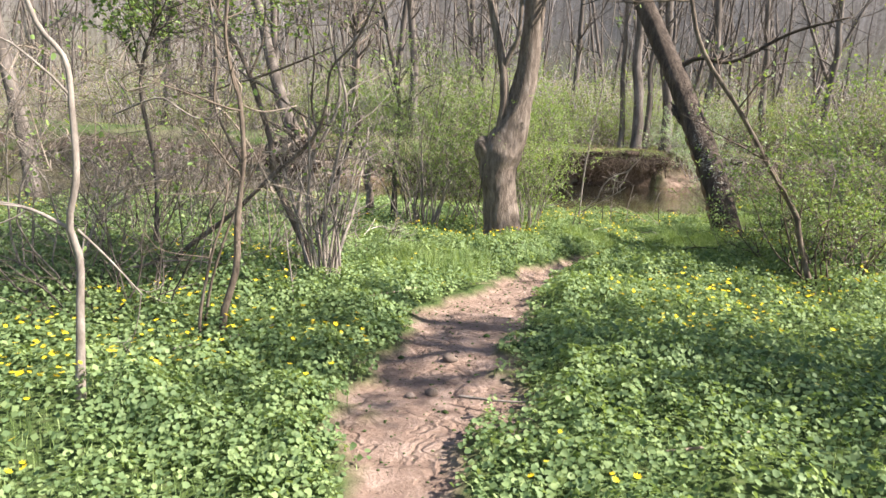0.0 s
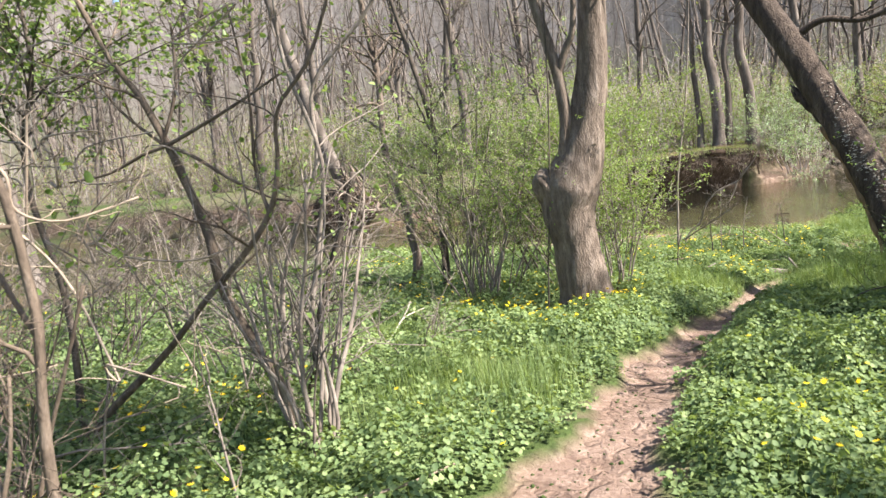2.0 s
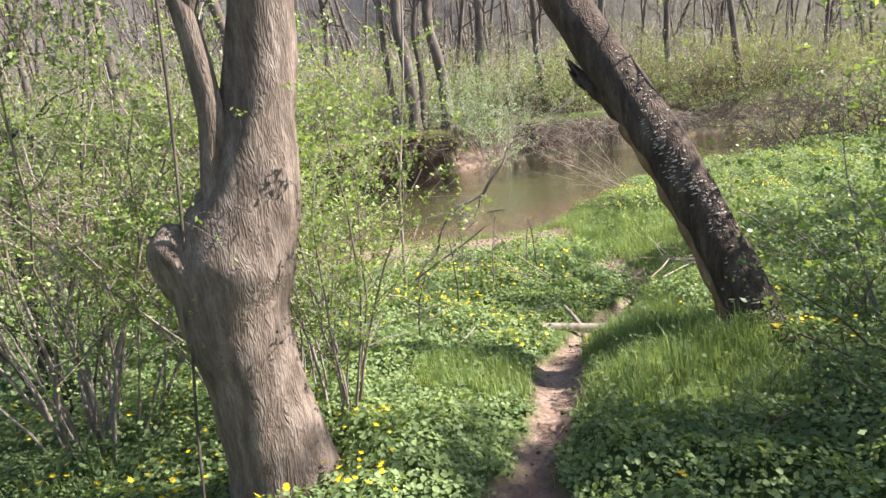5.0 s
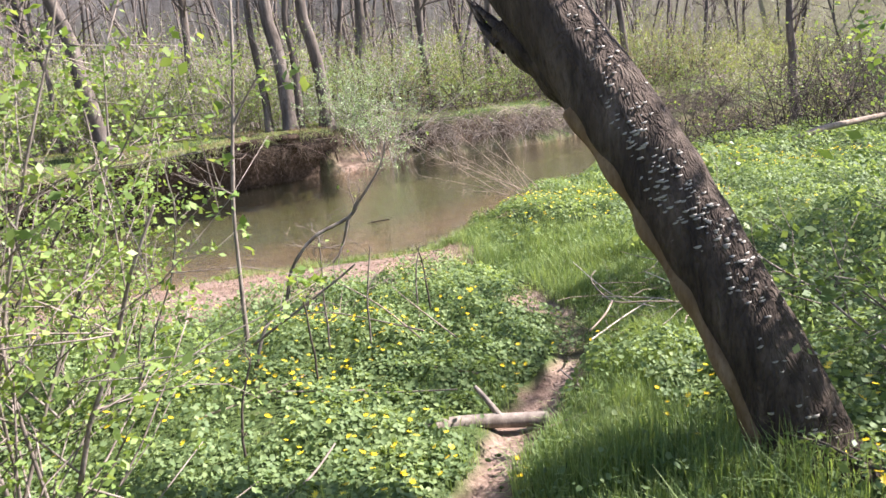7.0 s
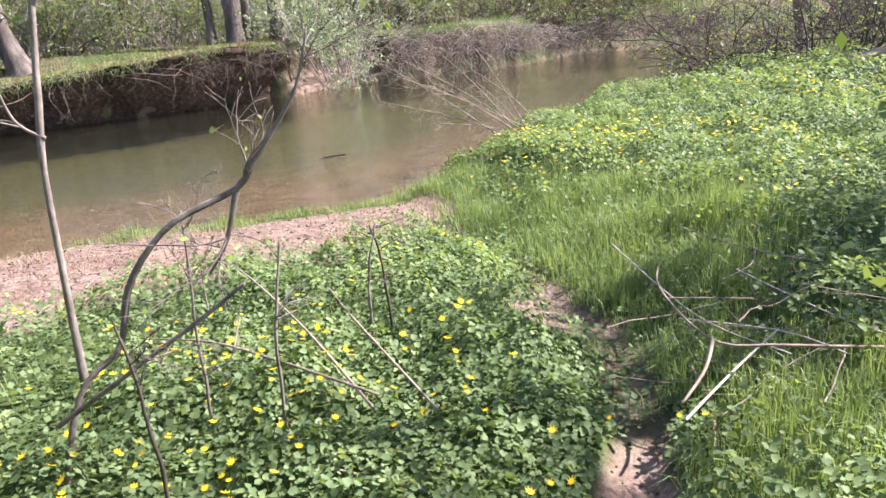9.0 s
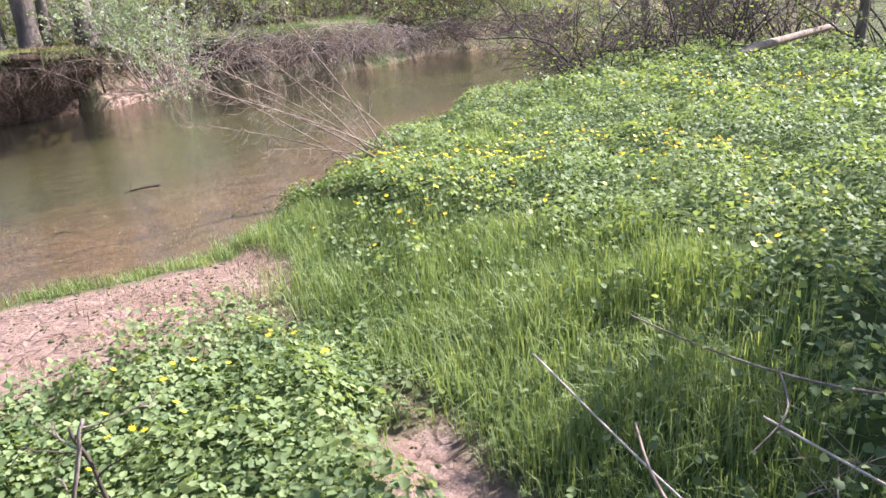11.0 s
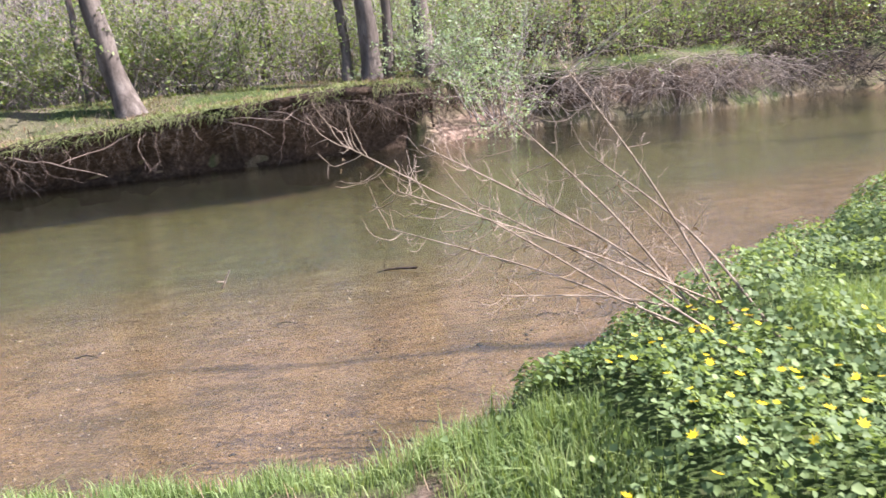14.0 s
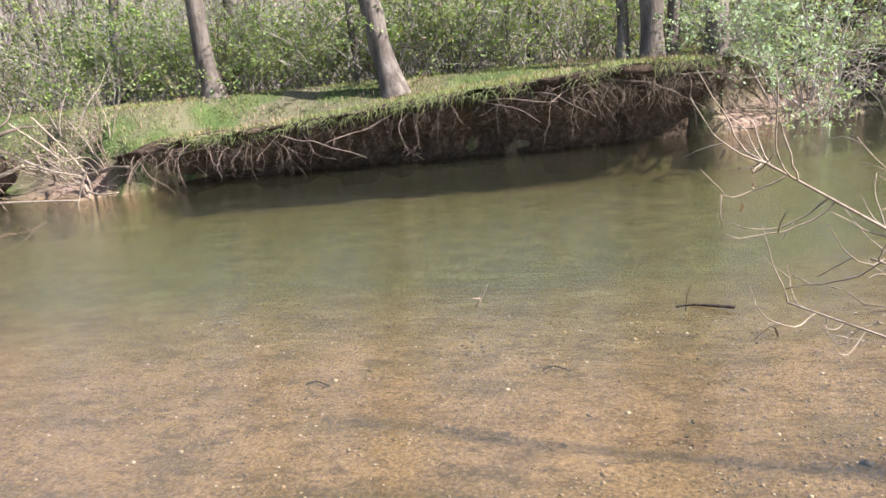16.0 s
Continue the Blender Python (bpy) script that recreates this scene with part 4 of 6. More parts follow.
sapling("sapling", [(2.13, 13.7, G), (2.18, 13.7, 0.73), (2.24, 13.72, 1.2), (2.29, 13.75, 1.51), (2.39, 13.75, 2.18), (2.5, 13.8, 3.4), (2.55, 13.8, 5)], 0.018, 0.010, "straight thin pale grey sapling by the sand bar", 9, 40, TWIG, LEAF_BRIGHT, 50, 0.05, 8, limb_len=0.5,
        extra=(([(2.23, 13.7, 1.0), (2.12, 13.7, 1.1), (2.08, 13.65, 1.35)], 0.01, 0.004), ([(2.29, 13.75, 1.55), (2.45, 13.7, 1.8), (2.65, 13.65, 2.05)], 0.012, 0.005)))
sapling("dead_sapling", [(2.10, 12.85, G), (2.25, 12.85, 0.12), (2.42, 12.86, 0.26), (2.51, 12.86, 0.52), (2.69, 12.84, 0.72), (2.95, 12.8, 0.83), (3.03, 12.76, 0.95)], 0.0125, 0.0115, "bent dead brown stem among green leaves", 14, 70, TWIG, LEAF_BRIGHT, 40, 0.03, seed=9, limb_len=0.42, sides=12, lump=0.7,
        extra=(([(2.15, 12.8, 0.02), (2.45, 12.7, 0.22), (2.75, 12.6, 0.42), (2.9, 12.5, 0.55)], 0.011, 0.006), ([(3.0, 12.76, 0.9), (3.12, 12.74, 1.05), (3.22, 12.72, 1.2), (3.28, 12.7, 1.4)], 0.012, 0.003),
               ([(2.95, 12.8, 0.82), (2.88, 12.82, 0.62), (2.8, 12.84, 0.5)], 0.012, 0.005)))
sapling("sapling", [(4.25, 6.35, G), (4.05, 6.4, 0.6), (3.94, 6.4, 0.91), (3.64, 6.4, 1.35), (3.36, 6.4, 1.78), (2.98, 6.4, 2.32), (2.81, 6.4, 2.8), (2.6, 6.4, 3.6)], 0.03, 0.02, "curved dark grey young tree arching over the path", 10, 60, TWIG_BROWN, LEAF_SHRUB, 160, 0.05, 10, limb_len=0.8)

sapling("sapling", [(-2.5, 5.6, G), (-2.45, 5.6, 0.9), (-2.6, 5.6, 1.8), (-2.4, 5.6, 2.6), (-2.5, 5.6, 3.6)], 0.03, 0.012, "small dark-leaved evergreen young tree in the thicket", 26, 220, TWIG_DARK, LEAF_SHRUB, 7000, 0.05, 31, limb_len=1.4, lo=0.5)
sapling("sapling", [(-1.15, 6.2, G), (-1.1, 6.2, 0.84), (-0.74, 6.2, 1.66), (-0.68, 6.2, 2.23), (-0.2, 6.2, 2.7), (0.1, 6.2, 3.3)], 0.024, 0.010, "thin crooked grey sapling in the thicket", 9, 60, TWIG, LEAF_BRIGHT, 140, 0.045, 32, limb_len=0.8)

sapling("broken_sapling", [(-0.99, 6.19, G), (-0.88, 6.19, 0.45), (-0.72, 6.19, 0.9), (-0.46, 6.19, 1.6)], 0.03, 0.022, "dark slanting young stem snapped off at head height", 4, 16, TWIG_DARK, seed=35, limb_len=0.45, sides=10, lump=0.4)

# bare stems standing in the cover
for k, (x, y, h, l) in enumerate(((3.55, 13.4, 0.42, 0.1), (3.68, 13.42, 0.4, -0.06), (2.7, 12.9, 0.75, 0.04), (2.52, 12.35, 0.55, -0.05), (2.98, 12.75, 0.6, 0.1), (1.35, 13.1, 0.6, 0.02), (1.1, 12.9, 0.5, -0.1), (1.95, 11.3, 0.42, 0.12),
                                  (-1.5, 4.6, 0.8, 0.15), (-2.1, 5.5, 1.0, -0.1), (-1.9, 3.5, 0.8, 0.1), (-2.6, 4.4, 1.1, 0.1), (-0.5, 4.3, 0.7, -0.1), (-0.4, 4.9, 0.8, 0.12), (-3.1, 3.9, 1.2, -0.12), (-2.2, 7.2, 1.2, 0.1), (-3.2, 7.8, 1.3, -0.1))):
    sapling("bare_shoot", [(x, y, G), (x + l * 0.3, y, h * 0.4), (x + l, y + 0.03, h)], 0.010, 0.004, "thin bare woody shoot standing in green leaves", 5, 14, TWIG_DARK if k % 2 else TWIG, seed=40 + k, limb_len=h * 0.35, sides=6, category="shoot")

# ---- shrubs ----
shrub("bare_shrub", (-0.55, 5.3), "clump of thin upright bare grey stems", 14, 1.9, 0.6, LEAF_BRIGHT, 150, 0.04, 8, TWIG, 0.017, 15, wob=0.09)
shrub("bare_shrub", (-1.6, 4.0), "clump of thin upright bare grey stems", 9, 1.8, 0.9, LEAF_BRIGHT, 60, 0.045, 10, TWIG_DARK, 0.009, 16, wob=0.14)
shrub("bare_shrub", (-1.5, 6.1), "clump of thin upright bare grey stems", 9, 2.2, 1.2, LEAF_BRIGHT, 160, 0.045, 12, TWIG, 0.009, 17, wob=0.2)
shrub("bare_shrub", (-2.6, 4.2), "clump of thin upright bare grey stems", 10, 2.4, 1.4, LEAF_BRIGHT, 300, 0.05, 12, TWIG, 0.010, 18, wob=0.2)
shrub("leafy_shrub", (1.12, 9.75), "young shrub with fresh bright green leaves", 18, 2.7, 1.0, LEAF_BRIGHT, 17000, 0.026, 15, TWIG, 0.011, 1)
shrub("leafy_shrub", (0.75, 10.3), "young shrub with fresh bright green leaves", 14, 2.5, 1.2, LEAF_BRIGHT, 11000, 0.027, 9, TWIG, 0.010, 2)
shrub("leafy_shrub", (-0.4, 10.15), "tall many-stemmed shrub in small green leaf", 24, 3.0, 1.6, LEAF_SHRUB, 13000, 0.027, 10, TWIG, 0.014, 3)
shrub("leafy_shrub", (-0.9, 11.6), "tall many-stemmed shrub in small green leaf", 16, 3.0, 1.5, LEAF_SHRUB, 9000, 0.028, 9, TWIG_DARK, 0.013, 4)
shrub("leafy_shrub", (0.2, 12.2), "tall many-stemmed shrub in small green leaf", 14, 2.4, 1.5, LEAF_SHRUB, 7000, 0.028, 9, TWIG_DARK, 0.013, 5)
shrub("leafy_shrub", (1.0, 12.6), "young shrub with fresh bright green leaves", 12, 2.0, 1.4, LEAF_BRIGHT, 6000, 0.038, 11, TWIG, 0.009, 6)
shrub("leafy_shrub", (4.45, 6.7), "spreading shrub with small fresh leaves", 16, 1.9, 1.5, LEAF_SHRUB, 5000, 0.03, 12, TWIG_BROWN, 0.012, 7, wob=0.2)
shrub("leafy_shrub", (4.5, 8.25), "low spreading dark-stemmed shrub with small green leaves", 15, 1.7, 2.2, LEAF_SHRUB, 6500, 0.03, 12, TWIG_DARK, 0.011, 14, droop=0.07, wob=0.2)
shrub("leafy_shrub", (5.4, 7.6), "spreading shrub with small fresh leaves", 16, 2.6, 1.8, LEAF_BRIGHT, 7000, 0.036, 9, TWIG, 0.012, 8)
shrub("leafy_shrub", (5.5, 9.9), "spreading shrub with small fresh leaves", 12, 1.8, 1.7, LEAF_SHRUB, 2200, 0.05, 9, TWIG, 0.010, 9)
shrub("leafy_shrub", (7.2, 9.0), "spreading shrub with small fresh leaves", 16, 2.8, 2.2, LEAF_BRIGHT, 3200, 0.045, 9, TWIG, 0.012, 10)
for k, (x, y, h, w, st) in enumerate(((-1.9, 3.7, 1.4, 1.6, 10), (-2.6, 5.2, 1.7, 2.0, 14), (-1.6, 6.6, 1.3, 1.6, 12), (-3.6, 7.0, 1.9, 2.2, 16), (-2.6, 8.6, 1.5, 2.0, 14), (-4.8, 9.2, 2.0, 2.4, 16), (-3.4, 10.6, 1.7, 2.2, 14),
                                      (-5.6, 12.0, 2.0, 2.6, 16), (-4.2, 13.6, 1.7, 2.4, 14), (-7.0, 11.0, 2.2, 2.6, 14), (-7.6, 14.0, 2.2, 2.8, 14), (-0.6, 7.4, 0.9, 1.0, 8), (-6.2, 7.2, 2.4, 2.6, 14))):
    shrub("bare_shrub", (x, y), "tangled bare shrub of pinkish-grey arching twigs", st, h, w, LEAF_BRIGHT if k in (1, 3, 5, 9) else None, 160 if k in (1, 3, 5, 9) else 0, 0.045, 10, TWIG if k % 3 else TWIG_DARK, 0.009, 20 + k, droop=0.05, wob=0.2)
for k, (x, y, h, w, st, lf) in enumerate(((12.6, 20.6, 2.2, 3.2, 20, 150), (14.4, 20.2, 2.8, 3.4, 20, 400), (16.4, 20.6, 3.0, 3.6, 20, 500), (18.6, 21.2, 3.4, 3.6, 18, 500), (15.6, 17.6, 2.6, 3.2, 16, 700), (20.5, 23.0, 3.6, 4.0, 18, 700), (18.0, 17.5, 3.2, 3.4, 16, 900), (13.4, 21.3, 2.0, 3.0, 20, 200), (15.2, 21.8, 2.6, 3.4, 20, 300), (17.2, 22.4, 3.0, 3.6, 20, 300))):
    shrub("bare_shrub", (x, y), "bare brown brush hanging over the water's edge", st, h, w, LEAF_BRIGHT, lf, 0.06, 14, TWIG_DARK, 0.018, 60 + k, lean=(-0.35, 0.3), droop=0.06, wob=0.22)

# unseen shrubs right of the view, added to cast shade towards the path
shrub("leafy_shrub", (5.7, 1.6), "unseen tall leafy shrub added to shade the path side", 16, 2.4, 1.6, LEAF_BRIGHT, 3000, 0.07, 8, TWIG, 0.014, 11)
shrub("leafy_shrub", (6.2, 3.5), "unseen tall leafy shrub added to shade the path side", 18, 3.2, 1.6, LEAF_BRIGHT, 3200, 0.075, 8, TWIG, 0.016, 12)

# one more unseen shrub, placed so its shadow falls on the bank
shrub("leafy_shrub", (8.9, 12.2), "unseen tall leafy shrub added to shade the bank", 14, 3.6, 1.6, LEAF_BRIGHT, 2400, 0.07, 7, TWIG, 0.012, 13)

# ---- dry fan of shoots over the water ----
rng = np.random.default_rng(12)
fan = thing("dry_shrub", (6.75, 17.75, on_ground(6.75, 17.75)), "fan of pale dry shoots leaning over the creek", "shrub")
tips = [(4.92, 17.78, 0.98), (5.15, 17.6, 0.76), (5.3, 17.9, 0.92), (5.55, 17.8, 0.62), (5.78, 18.1, 1.0), (6.05, 18.1, 1.28), (5.1, 18.2, 0.45), (5.9, 18.4, 0.55), (6.3, 18.3, 0.7), (5.6, 17.6, 0.2), (6.5, 18.6, 0.5)]
for k, tp in enumerate(tips):
    b0 = Vector((6.72 + rng.uniform(-0.15, 0.4), 17.6 + rng.uniform(-0.2, 0.3), 0))
    b0.z = on_ground(b0.x, b0.y)
    tp = Vector(tp)
    midp = b0.lerp(tp, 0.5) + Vector((rng.uniform(-0.05, 0.05), rng.uniform(-0.05, 0.05), 0.06))
    P = curve([b0, midp, tp], 14)[None]
    R = np.linspace(0.0085, 0.003, 14)[None] * rng.uniform(0.8, 1.15)
    ms = Mesher()
    ms.tubes(P, R, 6)
    n = 30 if k < 5 else 20
    s_, d_, r_ = forks(rng, P, R, n, 0.3, 1.0, 0.9)
    d_[:, 2] += np.where(rng.uniform(0, 1, n) < 0.25, 0.4, -0.9)
    P1 = sprout(rng, s_, d_, rng.uniform(0.08, 0.32, n), 9, 0.14, 0.17)
    ms.tubes(P1, taper(np.full(n, 0.0024), 0.5, n, 9), 4)
    s_, d_, r_ = forks(rng, P1, taper(np.full(n, 0.0042), 0.5, n, 9), n, 0.3, 1.0, 0.8)
    ms.tubes(sprout(rng, s_, d_, rng.uniform(0.05, 0.12, n), 4, 0.2, -0.1), taper(np.full(n, 0.002), 0.6, n, 4), 3)
    part("shoot", ms, TWIG_PALE, fan)
    ms = Mesher()
    hang = P1[rng.integers(0, n, 7), rng.integers(4, 9, 7)] + [0, 0, -0.03]
    ms.leaves(rng, hang, rng.uniform(0.02, 0.035, 7), 0.3, 0.35, 0.3, normal=np.array([[1.0, 0.2, 0.1]]))
    part("dry_leaves", ms, LEAF_DRY, fan)

# ---- fallen wood ----
def stick(name, pts, r0, r1, label, mat, side=(), sides=8, lump=0.3, seed=0):
    pts = [Vector(p) for p in pts]
    base = thing(name, pts[0], label, "fallen wood")
    ms = Mesher()
    ms.tubes(curve(pts, 18)[None], np.linspace(r0, r1, 18)[None], sides, lump, seed)
    part("stem", ms, mat, base)
    for q, a, c_ in side:
        ms = Mesher()
        ms.tubes(curve(q, 10)[None], np.linspace(a, c_, 10)[None], sides, lump, seed + 1)
        part("branch", ms, mat, base)
    return base


stick("fallen_log", [(2.96, 11.38, -0.235), (3.2, 11.42, -0.275), (3.45, 11.40, -0.315), (3.73, 11.33, -0.345)], 0.036, 0.048, "short smooth weathered log lying across the earth path", TWIG,
      (([(3.45, 11.41, -0.29), (3.41, 11.48, -0.21), (3.36, 11.56, -0.13)], 0.022, 0.012),), 14, 0.6, 2)
stick("fallen_branch", [(-0.93, 7.75, on_ground(-0.93, 7.75) + 0.03), (-0.89, 7.9, on_ground(-0.89, 7.9) + 0.1), (-0.84, 8.15, on_ground(-0.84, 8.15) + 0.19), (-0.70, 8.5, on_ground(-0.70, 8.5) + 0.24)], 0.010, 0.005, "pale bleached branch lying on the green cover", BLEACHED, (([(-0.86, 8.05, on_ground(-0.86, 8.05) + 0.16), (-0.80, 8.15, on_ground(-0.8, 8.15) + 0.27), (-0.78, 8.2, on_ground(-0.78, 8.2) + 0.34)], 0.006, 0.003),))
heap = thing("twig_heap", (5.0, 12.15, on_ground(5.0, 12.15)), "heap of pale dry fallen twigs on the grass", "fallen wood")
rng = np.random.default_rng(77)
for k in range(15):
    a = rng.normal(0.35, 0.5) + (np.pi / 2 if k % 4 == 0 else 0)
    c0 = np.array([5.0 + rng.uniform(-0.55, 0.6), 12.15 + rng.uniform(-0.5, 0.6), 0])
    c0[2] = float(land(c0[0], c0[1])) + rng.uniform(0.02, 0.28)
    L = rng.uniform(0.4, 1.25)
    P = sprout(rng, c0 - np.array([np.cos(a), np.sin(a), 0]) * L / 2, np.array([np.cos(a), np.sin(a), rng.normal(0, 0.2)]), L, 9, 0.13)
    R = taper(np.array([rng.uniform(0.0025, 0.0055)]), 0.35, 1, 9)
    ms = Mesher()
    ms.tubes(P, R, 6)
    s_, d_, r_ = forks(rng, P, R, 4, 0.3, 1, 0.7)
    ms.tubes(sprout(rng, s_, d_, rng.uniform(0.1, 0.4, 4), 6, 0.12), taper(np.maximum(r_ * 0.6, 0.002), 0.4, 4, 6), 4)
    part("twig", ms, TWIG_PALE if k % 3 else TWIG, heap)
for k, (x, y, a, L) in enumerate(((2.9, 11.9, -0.6, 0.9), (3.3, 12.1, 2.4, 0.7), (3.9, 11.3, 1.4, 0.5), (3.7, 10.9, 0.2, 0.4), (2.2, 10.9, 0.8, 0.6), (0.2, 4.6, 0.6, 0.6), (1.35, 2.6, -0.2, 0.5), (2.4, 2.2, 0.5, 0.5), (-0.6, 3.2, 0.9, 0.8),
                                  (2.1, 12.3, 0.3, 0.7), (2.5, 12.1, 2.8, 0.6), (4.6, 12.1, 1.0, 0.7), (5.4, 12.0, 0.4, 0.8), (0.4, 15.2, 0.3, 1.4), (1.0, 16.0, 0.5, 0.5))):
    z = on_ground(x, y, 0) + 0.05
    stick("fallen_stick", [(x - math.cos(a) * L / 2, y - math.sin(a) * L / 2, z), (x + 0.03, y - 0.04, z + 0.03), (x + math.cos(a) * L / 2, y + math.sin(a) * L / 2, z + 0.05)], 0.009, 0.005, "thin dry stick lying on the ground", TWIG_PALE if k % 2 else TWIG, sides=6)
stick("fallen_branch", [(5.1, 13.05, 0.0), (4.87, 12.72, 0.02), (4.74, 12.2, 0.0), (4.95, 12.02, 0.0), (5.4, 11.85, -0.05)], 0.004, 0.007, "pale forked dry branch lying over the grass", TWIG_PALE, (([(4.74, 12.2, 0.0), (4.6, 12.08, -0.05), (4.42, 12.0, -0.12)], 0.010, 0.006), ([(4.84, 12.62, 0.02), (5.0, 12.5, 0.03), (5.2, 12.45, 0.0)], 0.005, 0.002)), 6)
stick("fallen_branch", [(5.75, 13.7, -0.05), (5.66, 13.2, 0.0), (5.7, 12.8, 0.02), (5.95, 12.45, 0.0)], 0.003, 0.006, "thin dark branch lying over the grass", TWIG, (([(5.68, 12.95, 0.02), (5.5, 12.8, 0.0), (5.25, 12.75, -0.02)], 0.005, 0.002),), 6)
stick("fallen_branch", [(2.45, 13.8, -0.1), (2.75, 13.35, 0.0), (3.0, 13.0, 0.0), (3.35, 12.55, -0.05)], 0.004, 0.007, "pale dry branch lying on the leaves", TWIG_PALE, (([(2.85, 13.2, 0.0), (2.9, 13.3, 0.1), (2.92, 13.32, 0.16)], 0.005, 0.003),), 6)
stick("fallen_branch", [(3.0, 14.4, 0.0), (3.08, 13.9, 0.02), (3.2, 13.2, 0.0), (3.32, 12.55, -0.1)], 0.004, 0.008, "pale dry branch lying on the leaves", TWIG_PALE, (), 6)
stick("fallen_branch", [(3.4, 13.6, 0.05), (3.44, 13.2, 0.0), (3.55, 12.4, -0.1)], 0.003, 0.007, "pale dry branch lying on the leaves", TWIG_PALE, (), 6)
for pts, r in (([(4.42, 11.97, -0.17), (4.78, 12.1, -0.10), (5.12, 12.22, -0.05)], 0.007), ([(5.25, 13.73, -0.08), (4.97, 12.59, -0.08), (4.99, 12.02, -0.05)], 0.0045), ([(4.9, 12.62, -0.1), (5.12, 12.2, -0.05), (5.15, 11.88, -0.03)], 0.0045), ([(5.46, 12.85, -0.03), (5.37, 12.2, -0.01), (5.38, 11.85, 0.0)], 0.0045)):
    stick("fallen_branch", pts, r, r * 0.6, "pale bleached branch lying across long grass", BLEACHED, (), 7)
stick("drift_log", [(12.4, 18.4, 0.1), (13.0, 18.3, 0.25), (14.0, 18.4, 0.3), (15.5, 18.6, 0.35)], 0.07, 0.05, "bleached log lying under bare brush", TWIG_PALE, sides=10)
stick("water_stick", [(5.35, 21.3, LEVEL + 0.03), (5.1, 21.42, LEVEL + 0.01), (4.95, 21.46, LEVEL - 0.02)], 0.014, 0.008, "dark waterlogged stick breaking the creek's surface", BARK_DARK, (([(5.02, 21.45, LEVEL - 0.05), (5.04, 21.45, LEVEL + 0.1), (5.07, 21.44, LEVEL + 0.17)], 0.003, 0.0015),))
stick("water_stick", [(3.36, 21.6, LEVEL - 0.05), (3.42, 21.6, LEVEL + 0.05), (3.47, 21.58, LEVEL + 0.14)], 0.010, 0.005, "small pale twig standing out of the creek", TWIG_PALE, (([(3.4, 21.6, LEVEL + 0.02), (3.33, 21.55, LEVEL + 0.04)], 0.007, 0.003),))
for k, (x, y) in enumerate(((6.3, 19.8), (2.5, 20.2), (4.1, 20.6))):
    stick("sunken_stick", [(x - 0.08, y, float(land(x, y)) + 0.01), (x, y + 0.02, float(land(x, y)) + 0.02), (x + 0.11, y - 0.03, float(land(x, y)) + 0.01)], 0.008, 0.004, "dark stick lying on the creek bed", BARK_DARK, sides=6)

# ---- dock plants with broad leaves ----
def dock(x, y, n, size, seed):
    rng = np.random.default_rng(seed)
    z = on_ground(x, y)
    base = thing("dock_plant", (x, y, z), "broad-leaved dock plant with pale shining leaves", "plant", "dock plants on the bank")
    for _ in range(n):
        a, L = rng.uniform(0, 2 * np.pi), size * rng.uniform(0.7, 1.2)
        d = np.array([math.cos(a), math.sin(a), 0])
        s = np.array([-math.sin(a), math.cos(a), 0])
        u = np.linspace(0, 1, 7)
        mid_ = np.array([x, y, z])[None] + d * (u * L * 0.75)[:, None] + np.array([0, 0, 1.0])[None] * (L * (0.85 * u - 0.45 * u ** 2))[:, None]
        w = L * 0.17 * np.array([0.12, 0.75, 1.0, 0.95, 0.75, 0.42, 0.03])
        up = np.array([0, 0, 1.0])
        v = np.concatenate([mid_ + s * w[:, None] + up * (w * 0.35)[:, None], mid_, mid_ - s * w[:, None] + up * (w * 0.35)[:, None]])
        ms = Mesher()
        i = np.arange(6)
        ms.add(v, np.stack([i, i + 1, i + 8, i + 7], 1), np.stack([i + 7, i + 8, i + 15, i + 14], 1))
        part("leaf", ms, LEAF_COVER, base)


for k, (x, y, n, sz) in enumerate(((6.94, 14.8, 6, 0.22), (7.87, 15.8, 7, 0.28), (8.1, 16.2, 5, 0.25), (6.6, 15.0, 5, 0.2), (8.9, 16.6, 6, 0.28), (7.2, 16.6, 5, 0.2), (9.4, 15.4, 6, 0.28), (5.9, 16.9, 6, 0.2), (6.4, 17.2, 6, 0.24), (8.3, 14.6, 6, 0.26))):
    dock(x, y, n, sz, 300 + k)

# ---- far bank ----
def far_tree(x, y, h, r, seed, lean_=(0, 0), label="grey-brown tree on the far bank", leaf=0, mat=BARK_FAR, limb_len=2.2, lo=0.35, twigs=70):
    z = on_ground(x, y, 0.1)
    pts = [(x, y, z), (x + lean_[0] * 0.3, y + lean_[1] * 0.3, z + h * 0.3), (x + lean_[0] * 0.62, y, z + h * 0.62), (x + lean_[0], y + lean_[1], z + h)]
    return sapling("tree", pts, r, r * 0.35, label, 16, twigs, mat, LEAF_FAR, leaf, 0.12, seed, 10, limb_len, lo=lo, lift=0.05)


